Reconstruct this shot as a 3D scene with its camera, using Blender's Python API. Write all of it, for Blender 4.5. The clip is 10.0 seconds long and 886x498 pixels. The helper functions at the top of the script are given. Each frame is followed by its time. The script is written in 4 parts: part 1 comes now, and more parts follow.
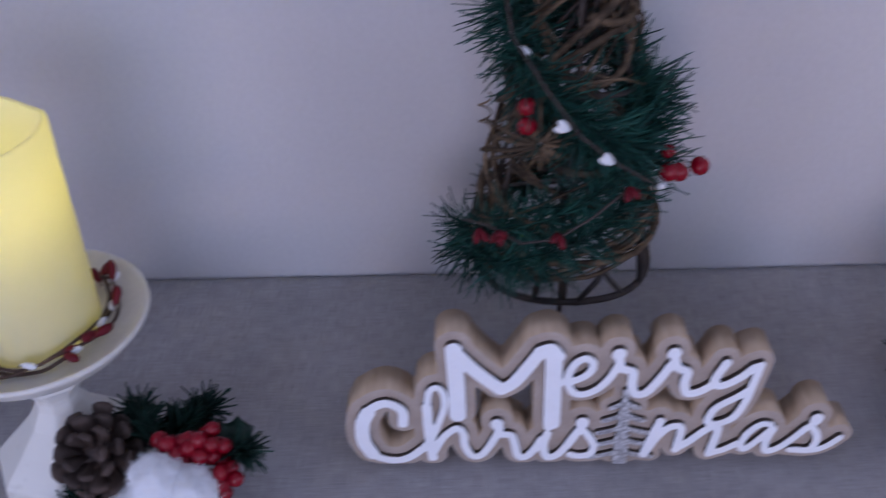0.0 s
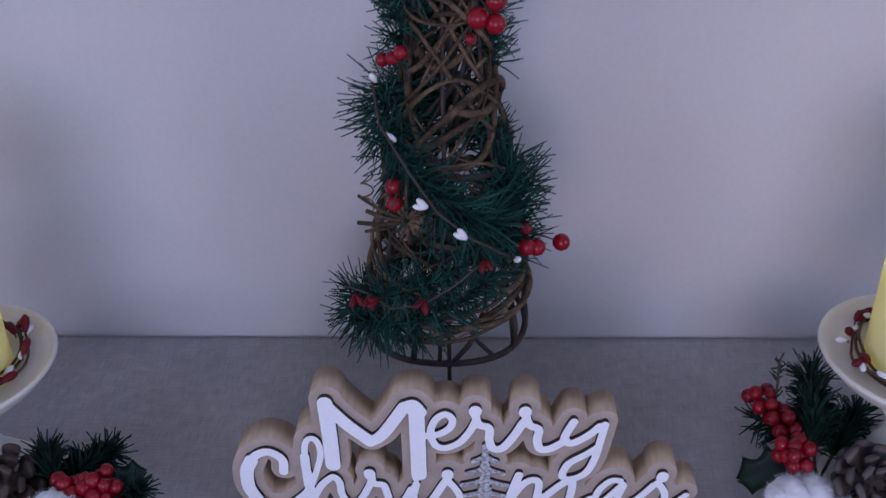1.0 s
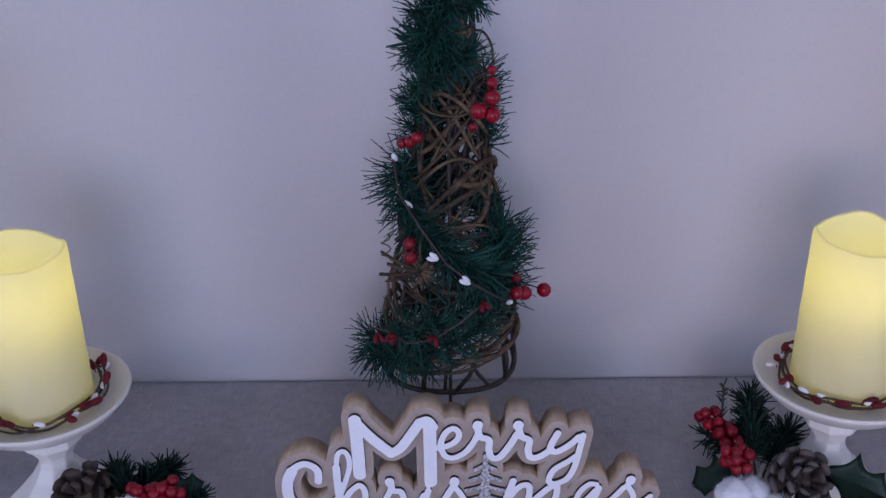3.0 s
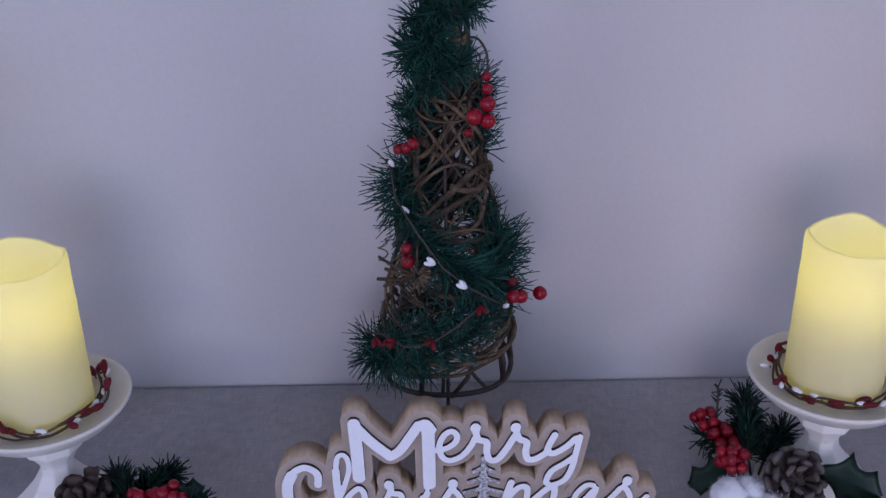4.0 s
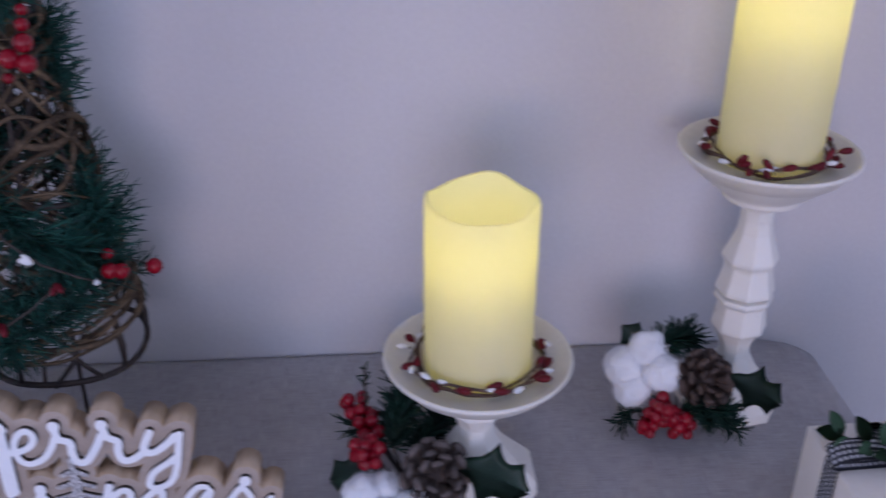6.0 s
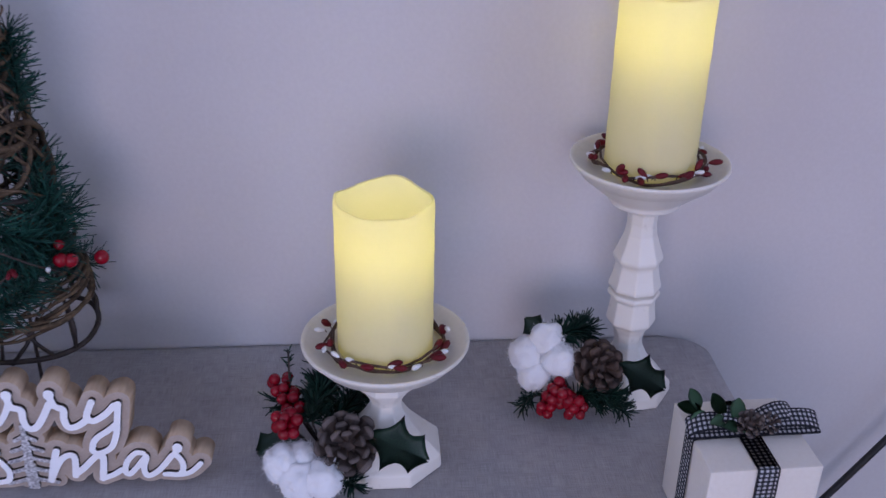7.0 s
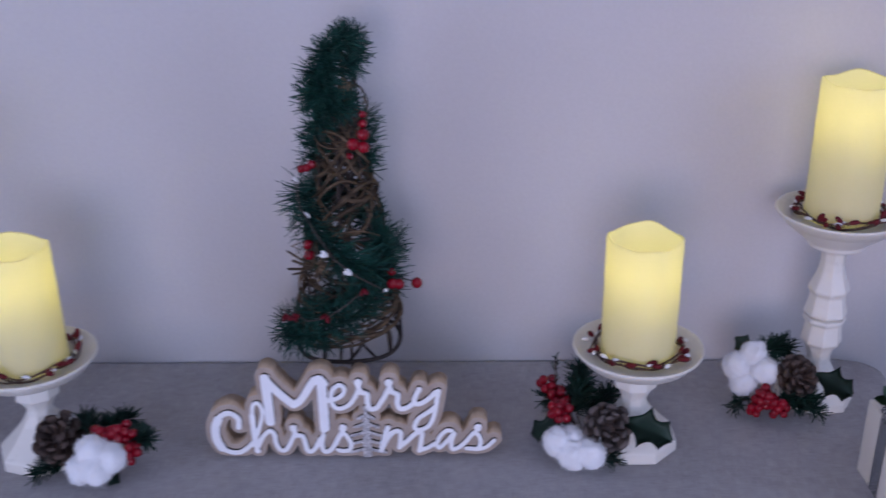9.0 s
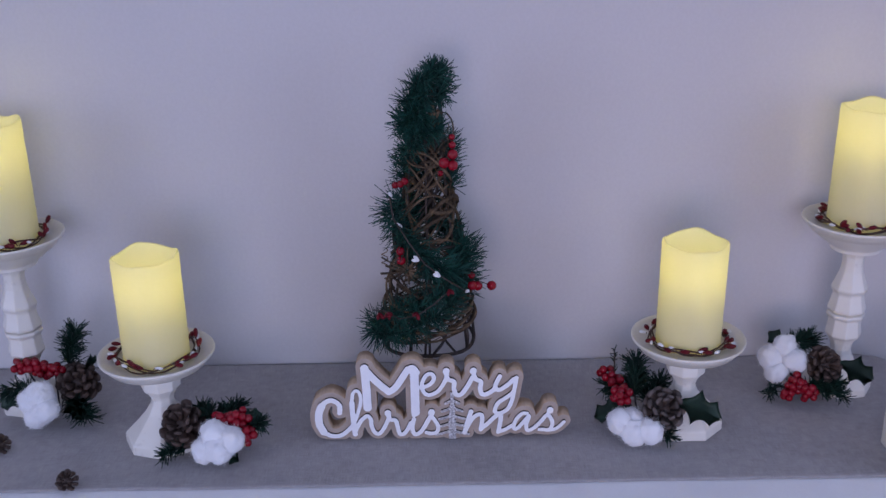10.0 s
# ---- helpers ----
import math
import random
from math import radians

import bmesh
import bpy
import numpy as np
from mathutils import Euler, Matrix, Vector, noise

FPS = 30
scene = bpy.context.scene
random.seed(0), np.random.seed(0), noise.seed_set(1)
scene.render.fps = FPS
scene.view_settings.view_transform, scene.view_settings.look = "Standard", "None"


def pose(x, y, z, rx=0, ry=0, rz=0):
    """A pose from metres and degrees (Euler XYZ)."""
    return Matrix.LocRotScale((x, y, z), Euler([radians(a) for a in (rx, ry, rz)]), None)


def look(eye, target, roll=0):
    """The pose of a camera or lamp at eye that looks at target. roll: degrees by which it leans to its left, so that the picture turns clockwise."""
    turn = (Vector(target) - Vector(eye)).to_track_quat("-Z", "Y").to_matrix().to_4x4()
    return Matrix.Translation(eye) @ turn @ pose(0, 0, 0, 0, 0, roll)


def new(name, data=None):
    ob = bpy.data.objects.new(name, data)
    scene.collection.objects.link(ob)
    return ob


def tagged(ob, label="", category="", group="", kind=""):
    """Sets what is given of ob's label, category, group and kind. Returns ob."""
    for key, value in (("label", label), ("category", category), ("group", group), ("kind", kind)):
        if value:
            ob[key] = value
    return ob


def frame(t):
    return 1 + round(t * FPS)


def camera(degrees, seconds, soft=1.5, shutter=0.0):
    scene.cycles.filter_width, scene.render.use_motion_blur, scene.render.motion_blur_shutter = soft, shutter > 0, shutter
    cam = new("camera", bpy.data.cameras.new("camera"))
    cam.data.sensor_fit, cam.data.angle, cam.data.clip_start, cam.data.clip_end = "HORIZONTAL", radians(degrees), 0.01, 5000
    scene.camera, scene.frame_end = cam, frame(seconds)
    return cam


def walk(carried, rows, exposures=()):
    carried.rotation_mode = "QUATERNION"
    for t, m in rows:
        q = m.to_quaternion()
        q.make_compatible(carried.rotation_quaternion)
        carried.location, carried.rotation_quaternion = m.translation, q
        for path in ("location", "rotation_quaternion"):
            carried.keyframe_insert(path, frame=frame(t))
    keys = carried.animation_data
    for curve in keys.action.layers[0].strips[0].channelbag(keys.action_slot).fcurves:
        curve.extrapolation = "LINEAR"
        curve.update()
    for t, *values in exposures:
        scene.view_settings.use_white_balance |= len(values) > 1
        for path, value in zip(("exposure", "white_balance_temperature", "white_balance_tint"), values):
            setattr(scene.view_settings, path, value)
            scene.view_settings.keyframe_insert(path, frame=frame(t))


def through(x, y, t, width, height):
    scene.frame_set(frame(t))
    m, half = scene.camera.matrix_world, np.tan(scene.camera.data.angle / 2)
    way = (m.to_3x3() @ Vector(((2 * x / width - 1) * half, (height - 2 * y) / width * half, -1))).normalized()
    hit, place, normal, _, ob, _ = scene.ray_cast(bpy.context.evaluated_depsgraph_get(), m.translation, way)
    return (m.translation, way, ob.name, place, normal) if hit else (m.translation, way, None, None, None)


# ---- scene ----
cam = camera(47.7, 10.0, soft=1.45, shutter=0.5)
METRES, EYE, TILT, LEAN, TURN = 1.2, 1.256, 0.0, 0.0, 1.0
ROWS = [
    (0.0, 0.0, 0.0, 0.0, -1.03, -35.21, 1.46),
    (0.5, 0.0661, -0.0185, 0.0107, 0.82, -32.97, 1.77),
    (1.0, 0.0713, -0.0445, 0.0249, 0.5, -31.08, 0.85),
    (1.5, 0.0685, -0.0891, 0.0341, 0.3, -28.57, 0.69),
    (2.0, 0.0615, -0.1281, 0.045, -0.37, -26.96, 0.52),
    (2.5, 0.0528, -0.1514, 0.0564, -1.09, -26.19, 0.33),
    (4.0, 0.0472, -0.1681, 0.0685, -1.82, -25.89, 0.71),
    (4.5, 0.0477, -0.1538, 0.059, -3.04, -26.09, 0.46),
    (5.0, 0.0677, -0.1236, 0.0419, -5.29, -26.58, -0.48),
    (5.5, 0.144, -0.0971, 0.0352, -6.02, -27.95, -0.92),
    (6.0, 0.2446, -0.0939, 0.0368, -5.34, -28.86, -0.43),
    (7.5, 0.2623, -0.2358, 0.0696, -5.12, -25.69, -1.25),
    (8.0, 0.2479, -0.2798, 0.093, -3.08, -25.22, -0.65),
    (8.5, 0.2288, -0.3186, 0.1038, -0.43, -24.18, 0.59),
    (9.0, 0.1477, -0.3601, 0.1176, -0.46, -23.43, 0.65),
    (9.5, 0.0824, -0.4217, 0.1194, -1.0, -21.81, 0.85),
    (10.0, 0.057, -0.4839, 0.135, -1.73, -21.02, 0.75),
]
TURNING = [
    (6.2, look((0.336, -0.1145, 1.309), (0.3955, 0.756, 0.8204), 0.2)),
    (6.75, look((0.361, -0.166, 1.3195), (0.4252, 0.7121, 0.8453), 0.75)),
    (7.3, look((0.334, -0.2464, 1.3325), (0.4121, 0.6465, 0.889), 1.3)),
]
PATH = [(t, pose(0, 0, EYE, TILT, LEAN, TURN) @ pose(METRES * x, METRES * y, METRES * z, 90 + pitch, roll, yaw)) for t, x, y, z, yaw, pitch, roll in ROWS]
walk(cam, sorted(PATH + TURNING, key=lambda r: r[0]),
     exposures=[(0.0, 0.02), (2.5, -0.03), (5.0, -0.03), (6.2, 0.06), (7.5, 0.06), (8.5, 0.07), (10.0, -0.06)])

# ---- world and lamps ----
world = bpy.data.worlds.new("world")
scene.world = world
world.use_nodes = True
sky = world.node_tree.nodes.new("ShaderNodeTexSky")
sky.sky_type, sky.sun_disc = "NISHITA", False
sky.sun_elevation, sky.sun_rotation = radians(4), radians(200)
world.node_tree.links.new(sky.outputs[0], world.node_tree.nodes["Background"].inputs[0])
world.node_tree.nodes["Background"].inputs[1].default_value = 0.08

TOP = 0.80          # height of the cloth on the table
WALL = 0.616        # face of the wall behind the table


def window_lamp(name, m, w, h, watts, colour):
    data = bpy.data.lights.new(name, "AREA")
    data.shape, data.size, data.size_y, data.energy, data.color = "RECTANGLE", w, h, watts, colour
    ob = new(name, data)
    ob.matrix_world = m
    return ob


# dusk light in three assumed window openings out of view, placed from wall shadows
DUSK = (0.502, 0.592, 1.0)
window_lamp("window_light", look((-0.1, -2.58, 1.40), (-0.1, 0.6, 1.40)), 1.6, 1.3, 36, DUSK)
window_lamp("window_light", look((-2.06, -1.10, 1.45), (1.0, -1.10, 1.45)), 1.2, 1.15, 17, DUSK)
window_lamp("window_light", look((1.88, -0.75, 1.45), (-1.0, -0.75, 1.45)), 1.1, 1.15, 12.5, DUSK)


# ---- materials ----
def material(name, dark, light, size=40.0, rough=0.6, bump=0.2, fine=400.0, metallic=0.0, sheen=0.0, coat=0.0,
             per_object=0.0, stretch=(1, 1, 1), sss=0.0, blend=(0.35, 0.65), gloss=0.5):
    m = bpy.data.materials.new(name)
    m.use_nodes = True
    n, link = m.node_tree.nodes, m.node_tree.links.new
    b = n["Principled BSDF"]
    tc, mp = n.new("ShaderNodeTexCoord"), n.new("ShaderNodeMapping")
    mp.inputs["Scale"].default_value = stretch
    link(tc.outputs["Object"], mp.inputs[0])
    big, small = n.new("ShaderNodeTexNoise"), n.new("ShaderNodeTexNoise")
    for t, s in ((big, size), (small, fine)):
        t.inputs["Scale"].default_value, t.inputs["Detail"].default_value = s, 5
        link(mp.outputs[0], t.inputs["Vector"])
    add = n.new("ShaderNodeMath")
    add.operation = "MULTIPLY_ADD"
    add.inputs[1].default_value = 0.4
    link(small.outputs[0], add.inputs[0])
    sc = n.new("ShaderNodeMath")
    sc.operation = "MULTIPLY"
    sc.inputs[1].default_value = 0.6
    link(big.outputs[0], sc.inputs[0])
    link(sc.outputs[0], add.inputs[2])
    ramp = n.new("ShaderNodeValToRGB")
    ramp.color_ramp.elements[0].position, ramp.color_ramp.elements[1].position = blend
    ramp.color_ramp.elements[0].color, ramp.color_ramp.elements[1].color = (*dark, 1), (*light, 1)
    link(add.outputs[0], ramp.inputs[0])
    colour = ramp.outputs[0]
    if per_object:
        info, hsv, rng = n.new("ShaderNodeObjectInfo"), n.new("ShaderNodeHueSaturation"), n.new("ShaderNodeMapRange")
        rng.inputs[3].default_value, rng.inputs[4].default_value = 1 - per_object, 1 + per_object
        link(info.outputs["Random"], rng.inputs[0])
        link(rng.outputs[0], hsv.inputs["Value"])
        link(colour, hsv.inputs["Color"])
        colour = hsv.outputs[0]
    link(colour, b.inputs["Base Color"])
    b.inputs["Roughness"].default_value, b.inputs["Metallic"].default_value = rough, metallic
    b.inputs["Sheen Weight"].default_value, b.inputs["Coat Weight"].default_value = sheen, coat
    b.inputs["Specular IOR Level"].default_value = gloss
    if sss:
        b.inputs["Subsurface Weight"].default_value, b.inputs["Subsurface Scale"].default_value = sss, 0.01
    if bump:
        bp = n.new("ShaderNodeBump")
        bp.inputs["Strength"].default_value, bp.inputs["Distance"].default_value = bump, 0.001
        link(add.outputs[0], bp.inputs["Height"])
        link(bp.outputs[0], b.inputs["Normal"])
    return m


def linen():
    """Woven cloth: warp and weft threads, with slubs and faint stains."""
    m = material("linen", (0.284, 0.266, 0.263), (0.415, 0.392, 0.386), size=9, fine=90, rough=0.9, bump=0, sheen=0.2, blend=(0.3, 0.7))
    n, link = m.node_tree.nodes, m.node_tree.links.new
    b = n["Principled BSDF"]
    tc = n.new("ShaderNodeTexCoord")
    height = None
    for axis in ("X", "Y"):
        mp, w = n.new("ShaderNodeMapping"), n.new("ShaderNodeTexNoise")
        mp.inputs["Scale"].default_value = (1500, 60, 60) if axis == "X" else (60, 1500, 60)
        link(tc.outputs["Object"], mp.inputs[0])
        link(mp.outputs[0], w.inputs["Vector"])
        w.inputs["Scale"].default_value, w.inputs["Detail"].default_value = 1, 2
        if height is None:
            height = w.outputs[0]
        else:
            a = n.new("ShaderNodeMath")
            link(height, a.inputs[0])
            link(w.outputs[0], a.inputs[1])
            height = a.outputs[0]
    mix, rng = n.new("ShaderNodeMixRGB"), n.new("ShaderNodeMapRange")
    rng.inputs[1].default_value, rng.inputs[2].default_value = 0.7, 1.3
    rng.inputs[3].default_value, rng.inputs[4].default_value = 0.77, 1.18
    link(height, rng.inputs[0])
    mix.blend_type, mix.inputs[0].default_value = "MULTIPLY", 1
    old = b.inputs["Base Color"].links[0].from_socket
    link(old, mix.inputs[1])
    link(rng.outputs[0], mix.inputs[2])
    link(mix.outputs[0], b.inputs["Base Color"])
    bp = n.new("ShaderNodeBump")
    bp.inputs["Strength"].default_value, bp.inputs["Distance"].default_value = 0.5, 0.0006
    link(height, bp.inputs["Height"])
    link(bp.outputs[0], b.inputs["Normal"])
    return m


def wax(name, through):
    """Thin translucent wax: part of the inner lamp's light comes through."""
    m = material(name, (0.86, 0.84, 0.63), (0.91, 0.885, 0.70), size=25, fine=300, rough=0.45, bump=0.15)
    n, link = m.node_tree.nodes, m.node_tree.links.new
    b, out = n["Principled BSDF"], n["Material Output"]
    tr, mix = n.new("ShaderNodeBsdfTranslucent"), n.new("ShaderNodeMixShader")
    tr.inputs[0].default_value = (0.93, 0.865, 0.30, 1)
    mix.inputs[0].default_value = through
    link(b.outputs[0], mix.inputs[1])
    link(tr.outputs[0], mix.inputs[2])
    link(mix.outputs[0], out.inputs[0])
    return m


def glowing(name, colour, strength):
    m = bpy.data.materials.new(name)
    m.use_nodes = True
    b = m.node_tree.nodes["Principled BSDF"]
    b.inputs["Base Color"].default_value = (*colour, 1)
    b.inputs["Emission Color"].default_value, b.inputs["Emission Strength"].default_value = (*colour, 1), strength
    return m


PAINT = material("wall_paint", (0.565, 0.545, 0.542), (0.615, 0.595, 0.592), size=2.2, fine=260, rough=0.75, bump=0.12)
CEILING = material("ceiling_paint", (0.74, 0.73, 0.72), (0.8, 0.79, 0.78), size=2, fine=200, rough=0.9)
FLOOR = material("floor_wood", (0.12, 0.09, 0.07), (0.24, 0.19, 0.15), size=3, fine=60, rough=0.4, stretch=(1, 9, 1))
TRIM = material("trim_paint", (0.72, 0.71, 0.69), (0.78, 0.77, 0.75), size=6, fine=200, rough=0.4)
LINEN = linen()
WHITE_CLOTH = material("white_cotton", (0.80, 0.80, 0.81), (0.88, 0.88, 0.88), size=14, fine=700, rough=0.9, bump=0.5, sheen=0.2)
WHITE_WOOD = material("painted_wood", (0.69, 0.65, 0.565), (0.77, 0.73, 0.645), size=30, fine=250, rough=0.38, bump=0.12)
WHITE_WOOD_WORN = material("painted_turned_wood", (0.57, 0.525, 0.45), (0.79, 0.755, 0.68), size=45, fine=240, rough=0.42, bump=0.25, blend=(0.22, 0.42))
WAX = wax("wax", 0.50)
FLAME = glowing("led_bulb", (1.0, 0.86, 0.5), 12)


# ---- mesh helpers ----
def shade(me, on=True):
    for p in me.polygons:
        p.use_smooth = on


def mesh_from(name, bm, mat, smooth=True):
    me = bpy.data.meshes.new(name)
    bm.normal_update()
    bm.to_mesh(me)
    bm.free()
    me.materials.append(mat)
    shade(me, smooth)
    return me


def put(name, me, parent=None, m=None, label=""):
    """One object on a mesh, as a part of its parent."""
    ob = new(name, me)
    ob.parent = parent
    if m is not None:
        ob.matrix_basis = m
    return tagged(ob, label)


def part(name, bm, mat, parent=None, label="", m=None, smooth=True):
    return put(name, mesh_from(name, bm, mat, smooth), parent, m, label)


def thing(name, m, label, category, group=""):
    ob = new(name)
    ob.empty_display_size = 0.02
    ob.matrix_basis = m
    return tagged(ob, label, category, group)


def box(bm, lo, hi, bevel=0.0, segments=2):
    lo, hi = Vector(lo), Vector(hi)
    made = bmesh.ops.create_cube(bm, size=1, matrix=Matrix.LocRotScale((lo + hi) / 2, None, hi - lo))
    if bevel:
        edges = {e for v in made["verts"] for e in v.link_edges}
        bmesh.ops.bevel(bm, geom=list(edges), offset=bevel, segments=segments, affect="EDGES", profile=0.6)
    return bm


def lathe(bm, profile, sides, wobble=None, turn=0.0):
    """Turns (radius, height) pairs round the z axis; ends of radius 0 are closed."""
    rings = []
    for r, z in profile:
        if r <= 1e-6:
            rings.append([bm.verts.new((0, 0, z))])
            continue
        ring = []
        for k in range(sides):
            a = 2 * math.pi * (k / sides) + turn
            dz = wobble(a, r, z) if wobble else 0.0
            ring.append(bm.verts.new((r * math.cos(a), r * math.sin(a), z + dz)))
        rings.append(ring)
    for a, b in zip(rings, rings[1:]):
        for k in range(sides):
            j = (k + 1) % sides
            if len(a) == 1 and len(b) == 1:
                continue
            if len(a) == 1:
                bm.faces.new((a[0], b[j], b[k]))
            elif len(b) == 1:
                bm.faces.new((a[k], a[j], b[0]))
            else:
                bm.faces.new((a[k], a[j], b[j], b[k]))
    return bm


def tube(bm, pts, radius, sides=6, tip=1.0, closed=False):
    """A round rod along points; tip: the end's radius against the start's."""
    pts = [Vector(p) for p in pts]
    count, rings, side = len(pts), [], None
    for i, p in enumerate(pts):
        if closed:
            d = pts[(i + 1) % count] - pts[i - 1]
        else:
            d = pts[min(i + 1, count - 1)] - pts[max(i - 1, 0)]
        d.normalize()
        if side is None:
            side = d.orthogonal().normalized()
        side = (side - d * side.dot(d)).normalized()
        up = d.cross(side)
        r = radius * (1 + (tip - 1) * i / max(count - 1, 1))
        rings.append([bm.verts.new(p + r * (math.cos(a) * side + math.sin(a) * up)) for a in (2 * math.pi * k / sides for k in range(sides))])
    loops = list(zip(rings, rings[1:]))
    if closed:
        loops.append((rings[-1], rings[0]))
    for a, b in loops:
        for k in range(sides):
            j = (k + 1) % sides
            bm.faces.new((a[k], a[j], b[j], b[k]))
    if not closed:
        bm.faces.new(rings[0][::-1])
        bm.faces.new(rings[-1])
    return bm


def wall_part(name, lo, hi, mat, label, category="wall"):
    bm = bmesh.new()
    box(bm, lo, hi)
    return tagged(part(name, bm, mat, None, smooth=False), label, category, kind="structure")


# ---- the room ----
wall_part("wall_north", (-2.2, WALL, 0), (2.1, WALL + 0.12, 2.5), PAINT, "smooth painted pale grey wall behind the table")
wall_part("floor", (-2.2, -2.72, -0.1), (2.1, WALL + 0.12, 0), FLOOR, "brown wooden floor under the table", "floor")
wall_part("ceiling", (-2.2, -2.72, 2.5), (2.1, WALL + 0.12, 2.6), CEILING, "flat white painted ceiling", "ceiling")


def wall_with_opening(name, along, lo, hi, at, thick, opening):
    """A wall along x or y with one window opening (from, to, sill, head)."""
    a0, a1, z0, z1 = opening
    bm = bmesh.new()
    for s, e, b, t in ((lo, a0, 0, 2.5), (a1, hi, 0, 2.5), (a0, a1, 0, z0), (a0, a1, z1, 2.5)):
        if along == "x":
            box(bm, (s, at - thick, b), (e, at, t))
        else:
            box(bm, (at, s, b), (at + thick, e, t))
    bmesh.ops.remove_doubles(bm, verts=bm.verts, dist=1e-5)
    return tagged(part(name, bm, PAINT, None, smooth=False), "unseen painted pale grey wall with a window opening", "wall", kind="structure")


# walls out of view; their openings are assumed, to hold the dusk lamps
wall_with_opening("wall_south", "x", -2.2, 2.1, -2.6, 0.12, (-1.0, 0.8, 0.7, 2.1))
wall_with_opening("wall_east", "y", -2.6, WALL, 1.9, 0.12, (-1.35, -0.15, 0.85, 2.05))
wall_with_opening("wall_west", "y", -2.6, WALL, -2.2, 0.12, (-1.75, -0.45, 0.85, 2.05))


# ---- the table ----
TABLE_X0, TABLE_X1, TABLE_Y0, TABLE_Y1 = -0.62, 0.677, 0.17, 0.612


def table():
    t = thing("console_table", pose(0, 0, 0), "white painted wooden console table standing against the wall", "table")
    bm = bmesh.new()
    box(bm, (TABLE_X0, TABLE_Y0, TOP - 0.032), (TABLE_X1 - 0.004, TABLE_Y1, TOP - 0.0055), 0.006)
    part("tabletop", bm, WHITE_WOOD, t)
    bm = bmesh.new()
    box(bm, (TABLE_X0 + 0.05, TABLE_Y0 + 0.05, TOP - 0.13), (TABLE_X1 - 0.06, TABLE_Y1 - 0.03, TOP - 0.033), 0.003)
    part("apron", bm, WHITE_WOOD, t)
    for x in (TABLE_X0 + 0.045, TABLE_X1 - 0.085):
        for y in (TABLE_Y0 + 0.035, TABLE_Y1 - 0.065):
            bm = bmesh.new()
            box(bm, (x, y, 0), (x + 0.04, y + 0.04, TOP - 0.034), 0.004)
            part("leg", bm, WHITE_WOOD, t)
    return t


table()


def draped_cloth(name, x0, x1, y0, y1, z, drop, mat, label, thick, seed, ripple, round_corner=0.042):
    """A cloth that lies on the table and hangs over its ends."""
    bm = bmesh.new()
    r = 0.012
    flat = x1 - x0
    nx, ny = 150, 46
    run = flat + 2 * drop
    grid = []
    for j in range(ny + 1):
        v = j / ny
        row = []
        for i in range(nx + 1):
            s = -drop + run * i / nx
            y = y0 + (y1 - y0) * v
            inset = 0.0
            near = min(y - y0, y1 - y)
            if near < round_corner:
                inset = round_corner - math.sqrt(max(round_corner ** 2 - (round_corner - near) ** 2, 0))
            lo, hi = x0 + inset, x1 - inset
            q = noise.noise((s * 7 + seed, y * 9, seed))
            fine = noise.noise((s * 26, y * 22, seed + 3))
            if s < 0 or s > flat:
                d = -s if s < 0 else s - flat
                sign, edge = (-1, lo) if s < 0 else (1, hi)
                a = min(d / r, math.pi / 2)
                x = edge + sign * (r * math.sin(a) - r + 0.004 * q * min(d / 0.08, 1) + 0.01 * min(d / 0.1, 1))
                zz = z - r * (1 - math.cos(a)) - max(d - r * math.pi / 2, 0)
            else:
                x = max(lo, min(hi, x0 + s)) if s < 0.06 or s > flat - 0.06 else x0 + s
                x = min(max(x, lo - r * 0.2), hi + r * 0.2)
                zz = z + 0.0004 * fine * ripple + 0.0006 * max(q, 0) * ripple
            row.append(bm.verts.new((x, y + 0.0012 * noise.noise((s * 5, seed, v * 2)), zz)))
        grid.append(row)
    for a, b in zip(grid, grid[1:]):
        for i in range(nx):
            bm.faces.new((a[i], a[i + 1], b[i + 1], b[i]))
    ob = part(name, bm, mat)
    so = ob.modifiers.new("thickness", "SOLIDIFY")
    so.thickness, so.offset = thick, -1
    return tagged(ob, label, "cloth")


draped_cloth("table_runner", TABLE_X0 + 0.02, TABLE_X1, 0.3290, TABLE_Y1 + 0.001, TOP, 0.17, LINEN,
             "grey woven linen runner lying along the table, hanging over its end", 0.0012, 2.0, 1.0)
draped_cloth("white_tablecloth", TABLE_X0, TABLE_X1 - 0.006, 0.16, 0.60, TOP - 0.0022, 0.14, WHITE_CLOTH,
             "white cotton cloth on the table under the grey runner", 0.001, 9.0, 1.2)


